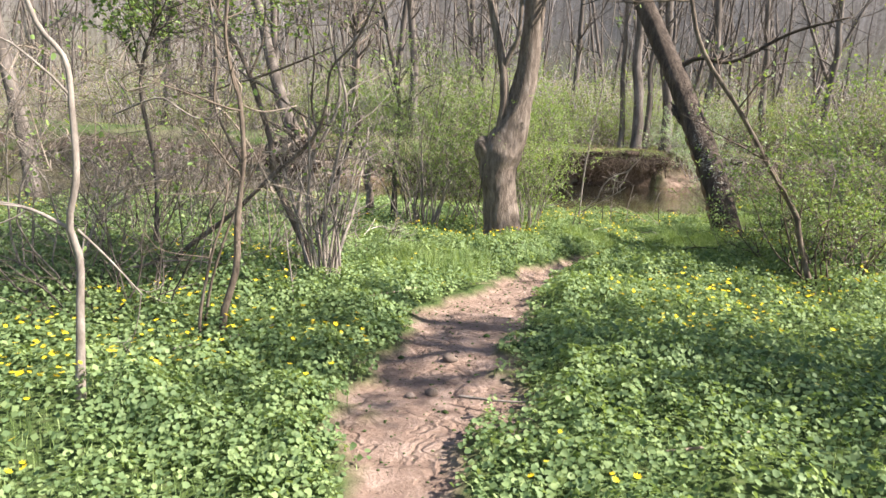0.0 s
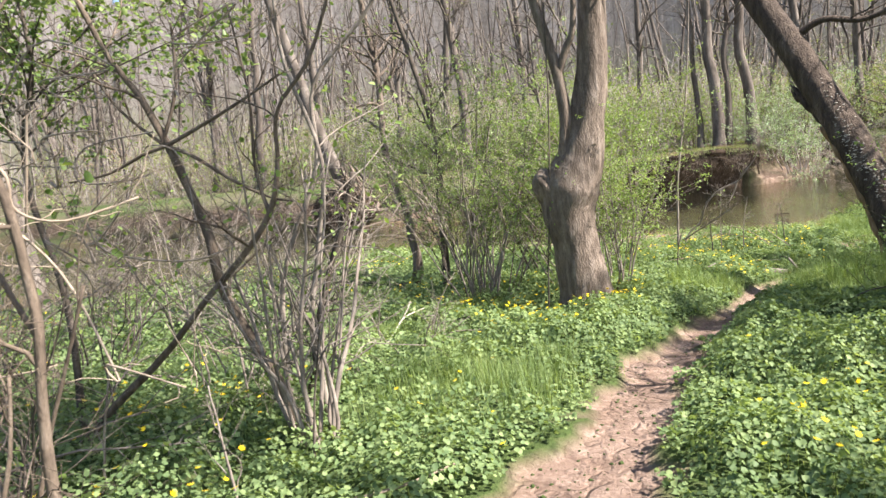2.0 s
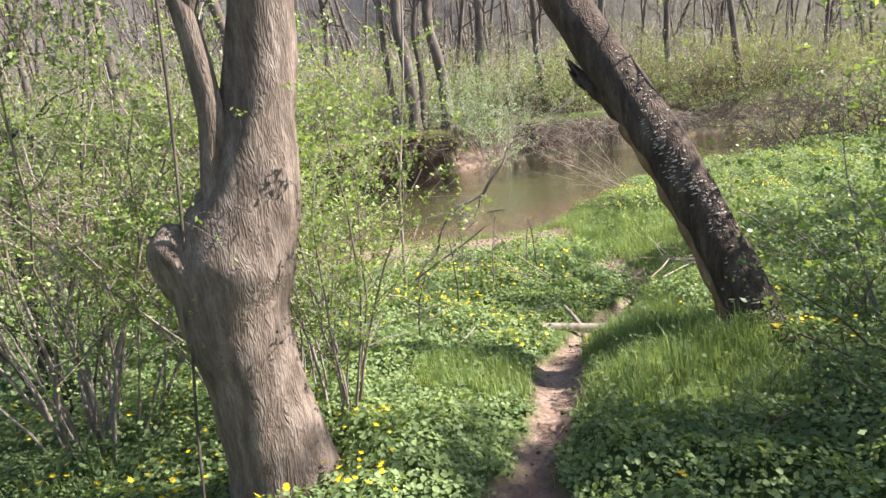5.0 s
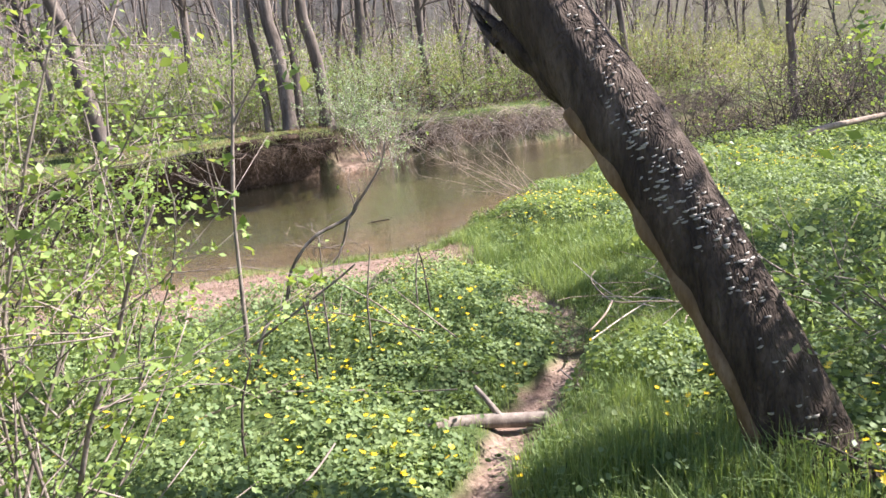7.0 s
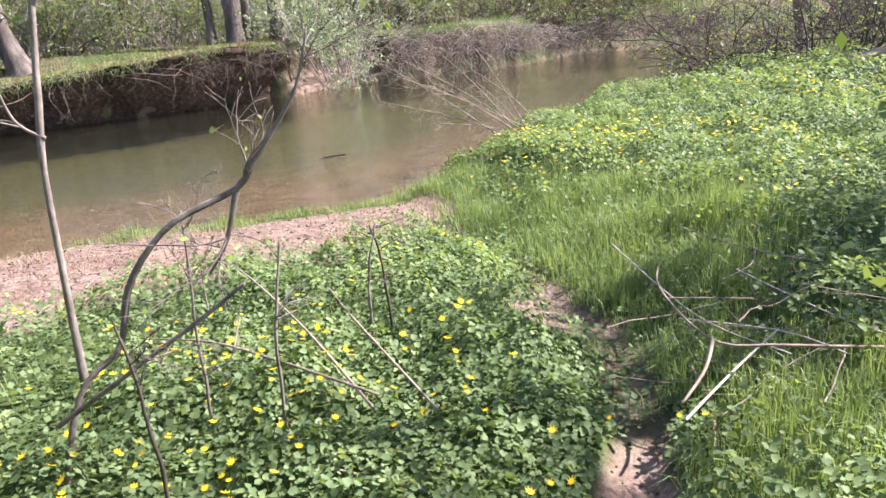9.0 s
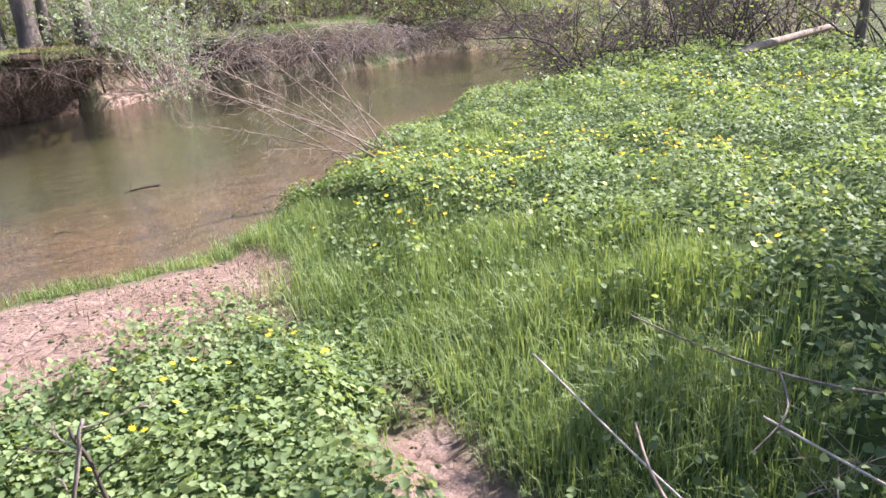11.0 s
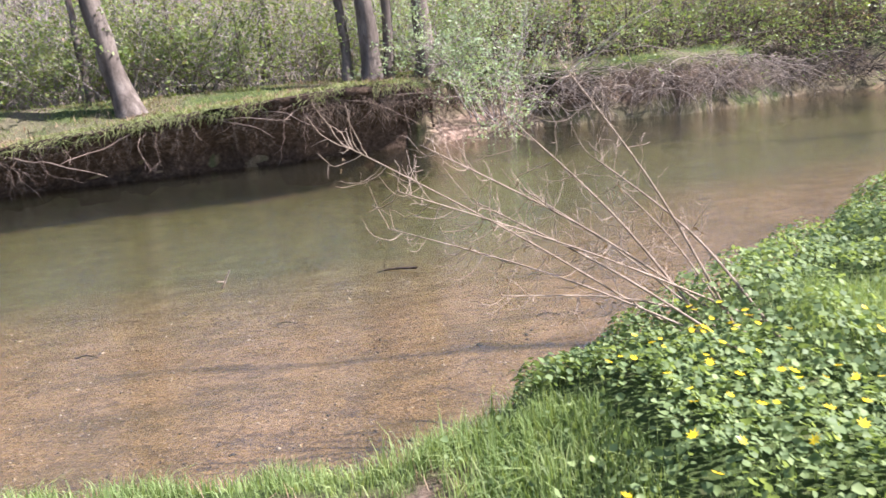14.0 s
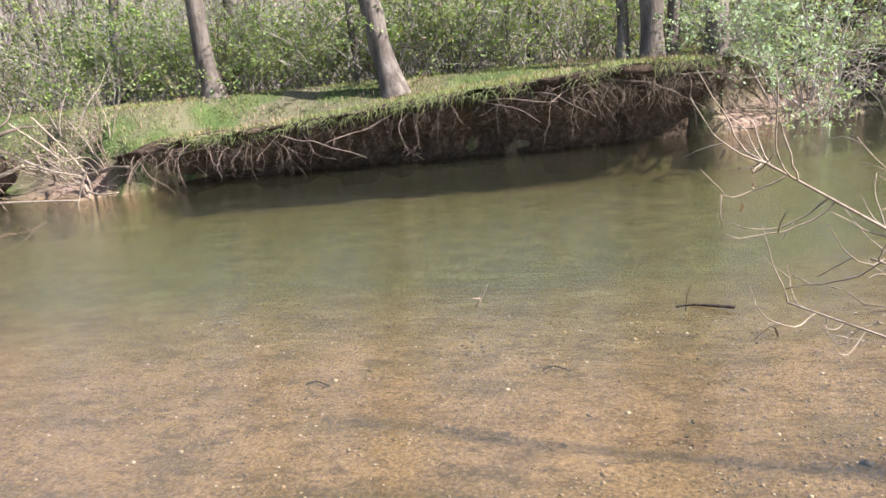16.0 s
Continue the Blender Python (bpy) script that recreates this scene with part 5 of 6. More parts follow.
for k, (x, y, h, r, lx) in enumerate(((-4.75, 31.6, 13, 0.24, -0.9), (-0.35, 31.7, 14, 0.27, -2.6), (-1.85, 33.6, 9, 0.10, -0.5), (-8.3, 33.0, 11, 0.16, 0.6), (5.15, 32.5, 15, 0.26, -0.8), (5.55, 33.2, 14, 0.15, 0.4), (6.5, 33.2, 15, 0.25, -0.9),
                                      (4.55, 33.4, 13, 0.14, -0.4), (-7.0, 36.5, 13, 0.22, 1.2), (-13.0, 36.0, 14, 0.25, -0.6), (-16.0, 34.5, 13, 0.22, 1.0), (11.5, 36.5, 13, 0.2, -0.7), (14.5, 37.5, 14, 0.22, 0.5), (9.0, 38.0, 14, 0.25, 0.4),
                                      (2.2, 36.0, 13, 0.18, 0.4), (-3.0, 38.0, 14, 0.22, -0.5), (18.5, 39.0, 13, 0.2, 0.5), (21.5, 37.5, 12, 0.2, -1.2), (-20.0, 37.0, 14, 0.26, 0.8), (24.0, 30.0, 11, 0.2, -1.0))):
    far_tree(x, y, h, r, 700 + k, (lx, 0.3), "tall bare grey-brown tree standing on the far bank" if r > 0.15 else "slim pale young tree on the far bank", 0 if k % 3 else 120)

# uprooted tree with its root plate
root = thing("uprooted_tree", (-10.2, 31.6, -0.6), "leaning uprooted tree with a tangled root plate at the water", "tree")
ms = Mesher()
ms.tubes(curve([(-9.9, 31.9, 0.3), (-10.4, 32.0, 1.2), (-11.0, 32.1, 3.0), (-11.9, 32.3, 6.6), (-12.8, 32.5, 10)], 30)[None], np.linspace(0.30, 0.13, 30)[None], 14, 0.25, 5)
part("trunk", ms, BARK_FAR, root)
rng = np.random.default_rng(91)
ms = Mesher()
n = 90
S = np.array([-10.0, 31.6, 0.35]) + rng.normal(0, [0.45, 0.25, 0.3], (n, 3))
D = rng.normal(0, [1.0, 0.5, 0.8], (n, 3)) + [0.1, -0.5, -0.15]
RP, RR = sprout(rng, S, D, rng.uniform(0.5, 1.5, n), 8, 0.25, -0.04), taper(rng.uniform(0.02, 0.09, n), 0.25, n, 8)
for k in range(n):
    ms = Mesher()
    ms.tubes(RP[k:k + 1], RR[k:k + 1], 6, 0.3)
    part("root", ms, (TWIG_PALE, ROOT, TWIG_DARK, ROOT, TWIG_DARK)[k % 5], root, "twisted washed-out root")
ms = Mesher()
u_, w_ = np.meshgrid(np.linspace(0, np.pi, 15), np.linspace(0, 2 * np.pi, 25))
rr_ = 1 + 0.7 * (fbm(np.cos(w_) * np.sin(u_) * 2.2 + 9, np.sin(w_) * np.sin(u_) * 2.2 + u_ * 2, 1.0, 3) - 0.5)
ms.add(np.stack([-10.3 + 1.15 * rr_ * np.sin(u_) * np.cos(w_), 31.9 + 0.5 * rr_ * np.sin(u_) * np.sin(w_), -0.1 + 0.8 * rr_ * np.cos(u_)], -1),
       ((np.arange(24)[:, None] * 15 + np.arange(14)).reshape(-1, 1) + np.array([0, 15, 16, 1])))
part("root_soil", ms, BANK, root, "dark soil held in the roots")

root.location = (-9.35, 28.4, -0.5)
root.scale = (1.15, 0.95, 1.0)

# roots and vines hanging on the cut banks
def hanging(name, label, x0, x1, n, out_, r_lo, r_hi, mat, seed, len_lo=0.3, len_hi=1.3, zlo=0.75):
    rng = np.random.default_rng(seed)
    x = rng.uniform(x0, x1, n)
    tz = np.interp(x, TOP_X, TOP_Z)
    S = np.stack([x, far_y(x) + rng.uniform(-0.1, out_, n), LEVEL + (tz - LEVEL) * rng.uniform(zlo, 1.02, n)], 1)
    D = rng.normal(0, [0.9, 0.25, 0.35], (n, 3)) + [0, -0.35, -0.15]
    ms = Mesher()
    P = sprout(rng, S, D, rng.uniform(len_lo, len_hi, n), 7, 0.26, -0.14)
    P[..., 2] = np.maximum(P[..., 2], LEVEL - 0.1)
    R = taper(rng.uniform(r_lo, r_hi, n), 0.3, n, 7)
    ms.tubes(P, R, 4)
    s_, d_, r_ = forks(rng, P, R, n * 2, 0.2, 1, 0.8)
    d_[:, 2] -= 0.5
    P2 = sprout(rng, s_, d_, rng.uniform(0.15, 0.5, n * 2), 4, 0.3, -0.1)
    P2[..., 2] = np.maximum(P2[..., 2], LEVEL - 0.1)
    ms.tubes(P2, taper(np.maximum(r_ * 0.5, 0.004), 0.4, n * 2, 4), 3)
    return tagged(part(name, ms, mat), label, "roots", kind="stuff")


hanging("hanging_roots", "tangle of washed roots hanging over the dark cut bank", -5.0, 6.2, 26, 0.1, 0.004, 0.011, ROOT, 1)
hanging("hanging_roots", "dense knot of washed roots hanging over the cut bank", -4.6, -2.2, 40, 0.1, 0.005, 0.013, ROOT, 7)
hanging("hanging_roots", "dense knot of washed roots hanging over the cut bank", 3.6, 5.6, 40, 0.1, 0.003, 0.008, ROOT, 8, 0.2, 0.8)
hanging("hanging_roots", "thin dark roots hanging over the cut bank", -5.0, 6.2, 260, 0.15, 0.003, 0.008, TWIG_DARK, 2, 0.2, 0.9)
hanging("bank_vines", "mat of dry brown vines over the far bank", 8.6, 18.0, 480, 0.8, 0.006, 0.016, TWIG, 3, 0.5, 1.6, 0.45)
hanging("bank_vines", "mat of dry vines over the far bank", 3.4, 6.6, 120, 0.0, 0.003, 0.009, TWIG_BROWN, 4, 0.25, 0.9, 0.7)
hanging("bank_vines", "dark brushy roots on the far bank", 17, 27, 350, 1.2, 0.007, 0.018, TWIG_DARK, 6, 0.5, 1.8, 0.4)
hanging("bank_vines", "dry vines and roots on the far bank", -22, -8.5, 420, 0.6, 0.008, 0.02, ROOT, 5, 0.4, 1.4, 0.4)
rng = np.random.default_rng(14)
for k in range(8):
    x = rng.uniform(-4.5, 6)
    tz = float(np.interp(x, TOP_X, TOP_Z))
    P = sprout(rng, (x, float(far_y(x)) - 0.05, tz - 0.15), (rng.choice([-1, 1]) * 1.0, -0.35, rng.uniform(-0.3, 0.1)), rng.uniform(1.0, 2.2), 12, 0.12, -0.03)
    ms = Mesher()
    ms.tubes(P, taper(np.array([rng.uniform(0.012, 0.024)]), 0.3, 1, 12), 7, 0.3, k)
    tagged(part("exposed_root", ms, ROOT), "thick exposed root reaching out of the cut bank", "root")
rng = np.random.default_rng(15)
for k in range(8):
    x, y = rng.uniform(-8.0, -5.4), rng.uniform(27.4, 28.6)
    P = sprout(rng, (x, y, on_ground(x, y, -0.05) + rng.uniform(0, 0.3)), (rng.normal(0.6, 0.6), -0.5, rng.normal(0.05, 0.2)), rng.uniform(0.8, 2.2), 9, 0.1)
    ms = Mesher()
    ms.tubes(P, taper(np.array([rng.uniform(0.02, 0.05)]), 0.4, 1, 9), 6, 0.3, k)
    tagged(part("drift_branch", ms, TWIG_PALE if k % 2 else ROOT), "washed-up pale branch on the far shore", "fallen wood", "drift branches on the far shore")

for pts, r in (([(-8.25, 27.2, -0.74), (-7.48, 27.2, -0.6), (-6.77, 27.2, -0.58), (-5.29, 27.25, -0.62)], 0.035), ([(-6.83, 27.8, 0.12), (-5.91, 27.4, -0.06), (-5.22, 27.35, -0.19)], 0.028), ([(-5.05, 27.3, -0.1), (-5.22, 27.3, -0.36), (-5.41, 27.3, -0.75)], 0.026),
               ([(-6.16, 27.5, 0.95), (-5.65, 27.5, 0.39), (-5.22, 27.45, -0.12), (-5.1, 27.4, -0.5)], 0.016), ([(-6.71, 27.5, 0.87), (-6.09, 27.5, 0.43), (-5.56, 27.5, -0.07), (-5.3, 27.45, -0.6)], 0.016), ([(-8.45, 27.6, -0.12), (-7.47, 27.6, -0.14), (-6.79, 27.7, 0.05)], 0.06)):
    ms = Mesher()
    P = curve(pts, 16)[None]
    R = np.linspace(r, r * 0.5, 16)[None]
    ms.tubes(P, R, 7, 0.35, 3)
    s_, d_, r_ = forks(rng, P, R, 7, 0.2, 1, 0.7)
    drift = thing("drift_branch", pts[0], "bleached branch washed up on the far shore", "fallen wood", "drift branches on the far shore")
    part("stem", ms, TWIG_PALE, drift)
    P2, R2 = sprout(rng, s_, d_, rng.uniform(0.3, 0.9, 7), 6, 0.16), taper(r_ * 0.4, 0.35, 7, 6)
    for k in range(7):
        ms = Mesher()
        ms.tubes(P2[k:k + 1], R2[k:k + 1], 4)
        part("twig", ms, TWIG_PALE, drift)

shrub("bare_shrub", (-5.9, 28.7), "spray of pale bare twigs where the cut bank ends", 16, 1.7, 2.2, LEAF_FAR, 200, 0.06, 9, TWIG_PALE, 0.014, 83, lean=(-0.35, -0.3), droop=0.03)
shrub("bare_shrub", (-7.2, 29.4), "spray of pale bare twigs on the far shore", 14, 1.8, 2.4, LEAF_FAR, 500, 0.07, 9, TWIG, 0.014, 84, lean=(0.1, -0.3), droop=0.03)
shrub("silver_shrub", (8.3, 33.2), "large shrub with silvery green leaves on the far bank", 26, 4.2, 3.4, LEAF_SILVER, 6500, 0.075, 9, TWIG_FAR, 0.02, 80, lean=(-0.1, -0.35), droop=0.04)
shrub("silver_shrub", (6.9, 33.7), "large shrub with silvery green leaves on the far bank", 18, 2.8, 2.6, LEAF_SILVER, 3600, 0.07, 9, TWIG_FAR, 0.016, 81, lean=(-0.2, -0.4), droop=0.06)
for k in range(40):
    rng = np.random.default_rng(900 + k)
    x = rng.uniform(-20, 26)
    y = float(far_y(x)) + rng.uniform(3.2, 9)
    if 3.5 < x < 7.5 and y < 33.5:
        y += 2.5
    shrub("far_shrub", (x, y), "thin woodland shrub coming into pale green leaf", 12, rng.uniform(1.8, 4.0), rng.uniform(2.0, 3.4), (LEAF_FAR, LEAF_BRIGHT, LEAF_SHRUB, LEAF_FAR)[k % 4], int(rng.uniform(500, 1500)), 0.09, 3, TWIG_FAR, 0.014, 1000 + k, sides=4, group="shrubs on the far bank")

for k in range(18):
    rng = np.random.default_rng(1900 + k)
    x = rng.uniform(-14, 14)
    y = float(far_y(x)) + rng.uniform(4.5, 8)
    if k > 8:
        x = 8.5 + (k - 9) * 1.9
        y = float(far_y(x)) + rng.uniform(1.6, 3.2)
    shrub("far_shrub", (x, y), "leaning brown brush with few leaves behind the far bank", 9, rng.uniform(2.0, 4.0), rng.uniform(2.4, 4.0), LEAF_SHRUB, 350, 0.10, 7, TWIG_DARK if k % 2 else TWIG, 0.018, 1950 + k, sides=4, group="shrubs on the far bank", wob=0.2, lean=(rng.normal(0, 0.4), -0.1), droop=0.04)

for k in range(24):
    rng = np.random.default_rng(2900 + k)
    x = rng.uniform(8.5, 27)
    y = float(far_y(x)) + rng.uniform(1.5, 4.5)
    shrub("far_shrub", (x, y), "dense dark brown brush on the far bank", 14, rng.uniform(1.6, 3.4), rng.uniform(2.2, 3.4), (LEAF_SHRUB, LEAF_DRY, LEAF_FAR)[k % 3], 420, 0.09, 5, TWIG_DARK if k % 3 else TWIG_BROWN, 0.016, 2950 + k, sides=4, group="shrubs on the far bank", wob=0.2, lean=(rng.normal(0, 0.25), -0.15), droop=0.04)

# woods behind: many bare trees, thin poles and undergrowth
def woods(name, label, x0, x1, y0, y1, n, h_lo, h_hi, r_lo, r_hi, seed, limbs=12, keep=None):
    rng = np.random.default_rng(seed)
    x, y = rng.uniform(x0, x1, n), rng.uniform(y0, y1, n)
    if keep is not None:
        ok = keep(x, y)
        x, y = x[ok], y[ok]
        n = len(x)
    S = np.stack([x, y, land(x, y) - 0.1], 1)
    P = sprout(rng, S, rng.normal(0, 0.14, (n, 3)) + [0, 0, 1], rng.uniform(h_lo, h_hi, n), 9, 0.07, 0.03)
    R = taper(rng.uniform(r_lo, r_hi, n), 0.25, n, 9)
    ms = Mesher()
    ms.tubes(P, R, 6)
    s_, d_, r_ = forks(rng, P, R, n * limbs, 0.15, 1.0, 0.75)
    P1 = sprout(rng, s_, d_, rng.uniform(0.1, 0.28, n * limbs) * (h_lo + h_hi) / 2, 4, 0.2, 0.06)
    R1 = taper(np.clip(r_ * 0.45, 0.012, 0.1), 0.3, n * limbs, 4)
    ms.tubes(P1, R1, 3)
    s_, d_, r_ = forks(rng, P1, R1, n * limbs * 3, 0.15, 1.0, 0.65)
    P2 = sprout(rng, s_, d_, rng.uniform(0.05, 0.13, len(s_)) * (h_lo + h_hi) / 2, 3, 0.24, 0.03)
    ms.tubes(P2, taper(np.clip(r_ * 0.5, 0.007, 0.05), 0.4, len(s_), 3), 3)
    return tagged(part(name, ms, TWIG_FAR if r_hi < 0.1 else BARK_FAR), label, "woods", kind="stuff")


def beyond(x, y):
    return y > far_y(x) + 5


woods("far_woods", "bare grey-brown trees of the woods behind the creek", -48, 46, 36, 62, 130, 10, 17, 0.06, 0.16, 31, 14, beyond)
woods("far_woods", "bare grey trees deep in the far woods", -62, 62, 50, 74, 170, 10, 17, 0.06, 0.16, 32, 8, beyond)
woods("far_poles", "thin bare saplings of the far woods", -48, 42, 34, 54, 190, 2.5, 8, 0.016, 0.04, 33, 6, beyond)
woods("side_woods", "bare trees of the woods beside the creek", 22, 60, 4, 32, 40, 9, 15, 0.08, 0.2, 34, 9, lambda x, y: y < near_y(x) - 2)
woods("side_woods", "bare trees of the woods on the near bank", -45, -8, -2, 15, 60, 6, 14, 0.04, 0.16, 35, 12, lambda x, y: y < near_y(x) - 1.5)


def undergrowth(name, label, mat, n, per, x0, x1, e0, e1, h, size, seed):
    rng = np.random.default_rng(seed)
    x = rng.uniform(x0, x1, n)
    y = far_y(x) + e0 + (e1 - e0) * rng.uniform(0, 1, n) ** 1.3
    z = land(x, y)
    c0 = np.repeat(np.stack([x, y, z + rng.uniform(0.1, h, n)], 1), per, 0)
    ms = Mesher()
    ms.leaves(rng, c0 + rng.normal(0, 1, c0.shape) * [0.55, 0.5, 0.4], size * rng.uniform(0.5, 1.4, len(c0)), 0.9, 0.6, 0.2, simple=True)
    return tagged(part(name, ms, mat), label, "undergrowth", kind="stuff")


def brush_belt(name, label, wood, leaf, n, per, x0, x1, e0, e1, h_lo, h_hi, size, seed, thin=0.0):
    """A thicket of thin stems and twigs behind the far bank, with small leaves along them."""
    rng = np.random.default_rng(seed)
    x = rng.uniform(x0, x1, n)
    y = far_y(x) + e0 + (e1 - e0) * rng.uniform(0, 1, n) ** 1.4
    keep = fbm(x, y, 3.0, seed) > thin
    x, y = x[keep], y[keep]
    n = len(x)
    S = np.stack([x, y, land(x, y) - 0.05], 1)
    L = rng.uniform(h_lo, h_hi, n) * (0.6 + 0.8 * vnoise(x, y, 2.4, seed + 1))
    P = sprout(rng, S, rng.normal(0, 0.35, (n, 3)) + [0, -0.1, 1], L, 5, 0.22, -0.02)
    R = taper(rng.uniform(0.008, 0.02, n), 0.35, n, 5)
    ms = Mesher()
    ms.tubes(P, R, 3)
    s_, d_, r_ = forks(rng, P, R, n * 4, 0.2, 1.0, 0.8)
    P1 = sprout(rng, s_, d_, rng.uniform(0.3, 1.1, len(s_)), 3, 0.3, 0.0)
    ms.tubes(P1, taper(np.maximum(r_ * 0.5, 0.005), 0.4, len(s_), 3), 3)
    tagged(part(name, ms, wood), label, "undergrowth", kind="stuff")
    if per:
        pool = np.concatenate([P[:, 1:].reshape(-1, 3), P1[:, 1:].reshape(-1, 3)])
        c0 = pool[rng.integers(0, len(pool), n * per)]
        ms = Mesher()
        ms.leaves(rng, c0 + rng.normal(0, 0.16, c0.shape), size * rng.uniform(0.5, 1.4, len(c0)), 0.9, 0.6, 0.2, simple=True)
        tagged(part("brush_leaves", ms, leaf), "small spring leaves of the thicket behind the far bank", "undergrowth", kind="stuff")


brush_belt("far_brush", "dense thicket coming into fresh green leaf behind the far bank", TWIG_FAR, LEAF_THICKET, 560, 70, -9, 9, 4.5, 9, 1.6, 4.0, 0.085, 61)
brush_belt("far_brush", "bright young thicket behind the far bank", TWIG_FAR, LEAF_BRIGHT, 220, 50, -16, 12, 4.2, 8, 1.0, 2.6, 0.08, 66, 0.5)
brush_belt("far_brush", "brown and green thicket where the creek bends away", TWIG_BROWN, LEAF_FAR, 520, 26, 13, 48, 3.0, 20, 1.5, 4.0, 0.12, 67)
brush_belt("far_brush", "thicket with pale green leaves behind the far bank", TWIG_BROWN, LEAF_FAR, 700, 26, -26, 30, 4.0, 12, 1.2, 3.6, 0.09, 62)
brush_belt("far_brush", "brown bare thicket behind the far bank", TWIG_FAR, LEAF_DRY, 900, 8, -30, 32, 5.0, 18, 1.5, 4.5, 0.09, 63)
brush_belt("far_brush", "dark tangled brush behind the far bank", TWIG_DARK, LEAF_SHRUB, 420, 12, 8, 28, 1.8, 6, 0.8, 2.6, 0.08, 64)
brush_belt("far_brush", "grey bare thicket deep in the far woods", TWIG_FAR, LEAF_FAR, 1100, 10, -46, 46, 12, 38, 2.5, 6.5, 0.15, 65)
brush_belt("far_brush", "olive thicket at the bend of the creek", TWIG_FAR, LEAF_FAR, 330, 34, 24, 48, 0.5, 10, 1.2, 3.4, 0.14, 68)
undergrowth("undergrowth", "pale green spring undergrowth of the far woods", LEAF_FAR, 500, 32, -50, 46, 5, 28, 2.6, 0.12, 51)
undergrowth("undergrowth", "brown brush deep in the far woods", LEAF_DRY, 380, 30, -70, 75, 12, 60, 3.0, 0.16, 56)
undergrowth("undergrowth", "fresh bright undergrowth of the far woods", LEAF_BRIGHT, 160, 36, -40, 46, 5, 16, 2.4, 0.10, 52)
undergrowth("undergrowth", "low green plants on the far bank", LEAF_SHRUB, 260, 40, -20, 26, 2.6, 8, 0.25, 0.07, 54)

# distant wooded slope
rng = np.random.default_rng(88)
m, nt, b = material("distant_woods", 1.0, 0.0)
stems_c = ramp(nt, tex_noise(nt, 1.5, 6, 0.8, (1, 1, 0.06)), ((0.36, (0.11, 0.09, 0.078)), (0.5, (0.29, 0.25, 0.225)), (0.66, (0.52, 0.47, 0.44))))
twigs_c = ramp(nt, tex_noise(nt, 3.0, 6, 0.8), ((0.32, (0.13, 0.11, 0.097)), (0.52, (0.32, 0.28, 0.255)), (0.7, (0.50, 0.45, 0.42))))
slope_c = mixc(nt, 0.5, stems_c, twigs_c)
low_n = nt.nodes.new("ShaderNodeNewGeometry")
low_s = nt.nodes.new("ShaderNodeSeparateXYZ")
nt.links.new(low_n.outputs["Position"], low_s.inputs[0])
low_r = nt.nodes.new("ShaderNodeMapRange")
low_r.inputs["From Min"].default_value, low_r.inputs["From Max"].default_value, low_r.inputs["To Min"].default_value, low_r.inputs["To Max"].default_value = 6.0, 12.0, 0.55, 0.0
nt.links.new(low_s.outputs["Z"], low_r.inputs["Value"])
slope_c = mixc(nt, low_r.outputs[0], slope_c, ramp(nt, tex_noise(nt, 1.1, 6, 0.75), ((0.35, (0.10, 0.10, 0.045)), (0.55, (0.22, 0.225, 0.10)), (0.7, (0.32, 0.32, 0.16)))))
nt.links.new(slope_c, b.inputs["Base Color"])
thin_w = nt.nodes.new("ShaderNodeBsdfTranslucent")
nt.links.new(slope_c, thin_w.inputs["Color"])
thin_m = nt.nodes.new("ShaderNodeMixShader")
thin_m.inputs[0].default_value = 0.5
nt.links.new(b.outputs[0], thin_m.inputs[1])
nt.links.new(thin_w.outputs[0], thin_m.inputs[2])
nt.links.new(thin_m.outputs[0], nt.nodes["Material Output"].inputs["Surface"])
n = 900
an = np.linspace(-1.35, 1.35, n)
bx, by = 2 + 75 * np.sin(an), 5 + 75 * np.cos(an)
bt = 17 + 3 * fbm(an * 100, an * 0, 7, 5) + 3.0 * vnoise(an * 100, an * 0, 0.5, 6) + 1.5 * vnoise(an * 100, an * 0, 0.17, 7)
ms = Mesher()
ms.add(np.concatenate([np.stack([bx, by, np.zeros(n)], 1), np.stack([bx, by, bt], 1)]), np.stack([np.arange(n - 1), np.arange(n - 1) + 1, np.arange(n - 1) + n + 1, np.arange(n - 1) + n], 1))
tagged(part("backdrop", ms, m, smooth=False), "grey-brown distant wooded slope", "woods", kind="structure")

# trees added outside the view on the sunny side, to shade path and creek bed
for k, (x, y, h, r, n, lf) in enumerate(((8.2, 2.6, 8, 0.16, 18, 2600), (5.9, 3.6, 9.2, 0.13, 26, 4000), (9.3, 7.4, 7.5, 0.16, 22, 4000), (11.4, 11.3, 8.5, 0.17, 10, 120), (15.2, 18.0, 11.5, 0.08, 6, 0), (10.2, 11.9, 4.6, 0.10, 14, 1300), (9.0, 9.1, 4.8, 0.09, 16, 1500))):
    sapling("tree", [(x, y, G), (x + 0.2, y, h * 0.35), (x - 0.2, y + 0.1, h * 0.7), (x, y + 0.2, h)], r, r * 0.3, "unseen tree added to cast shade into the view", n, n * 8, BARK_GREY, LEAF_BRIGHT, lf, 0.11, 820 + k, 10, 1.5, lo=0.68 if k == 1 else 0.45, lift=0.04)

# ---- ground cover ----
def scatter(rng, x0, x1, y0, y1, per_m2, density):
    n = int((x1 - x0) * (y1 - y0) * per_m2)
    x, y = rng.uniform(x0, x1, n), rng.uniform(y0, y1, n)
    ok = rng.uniform(0, 1, n) < density(x, y)
    return x[ok], y[ok]


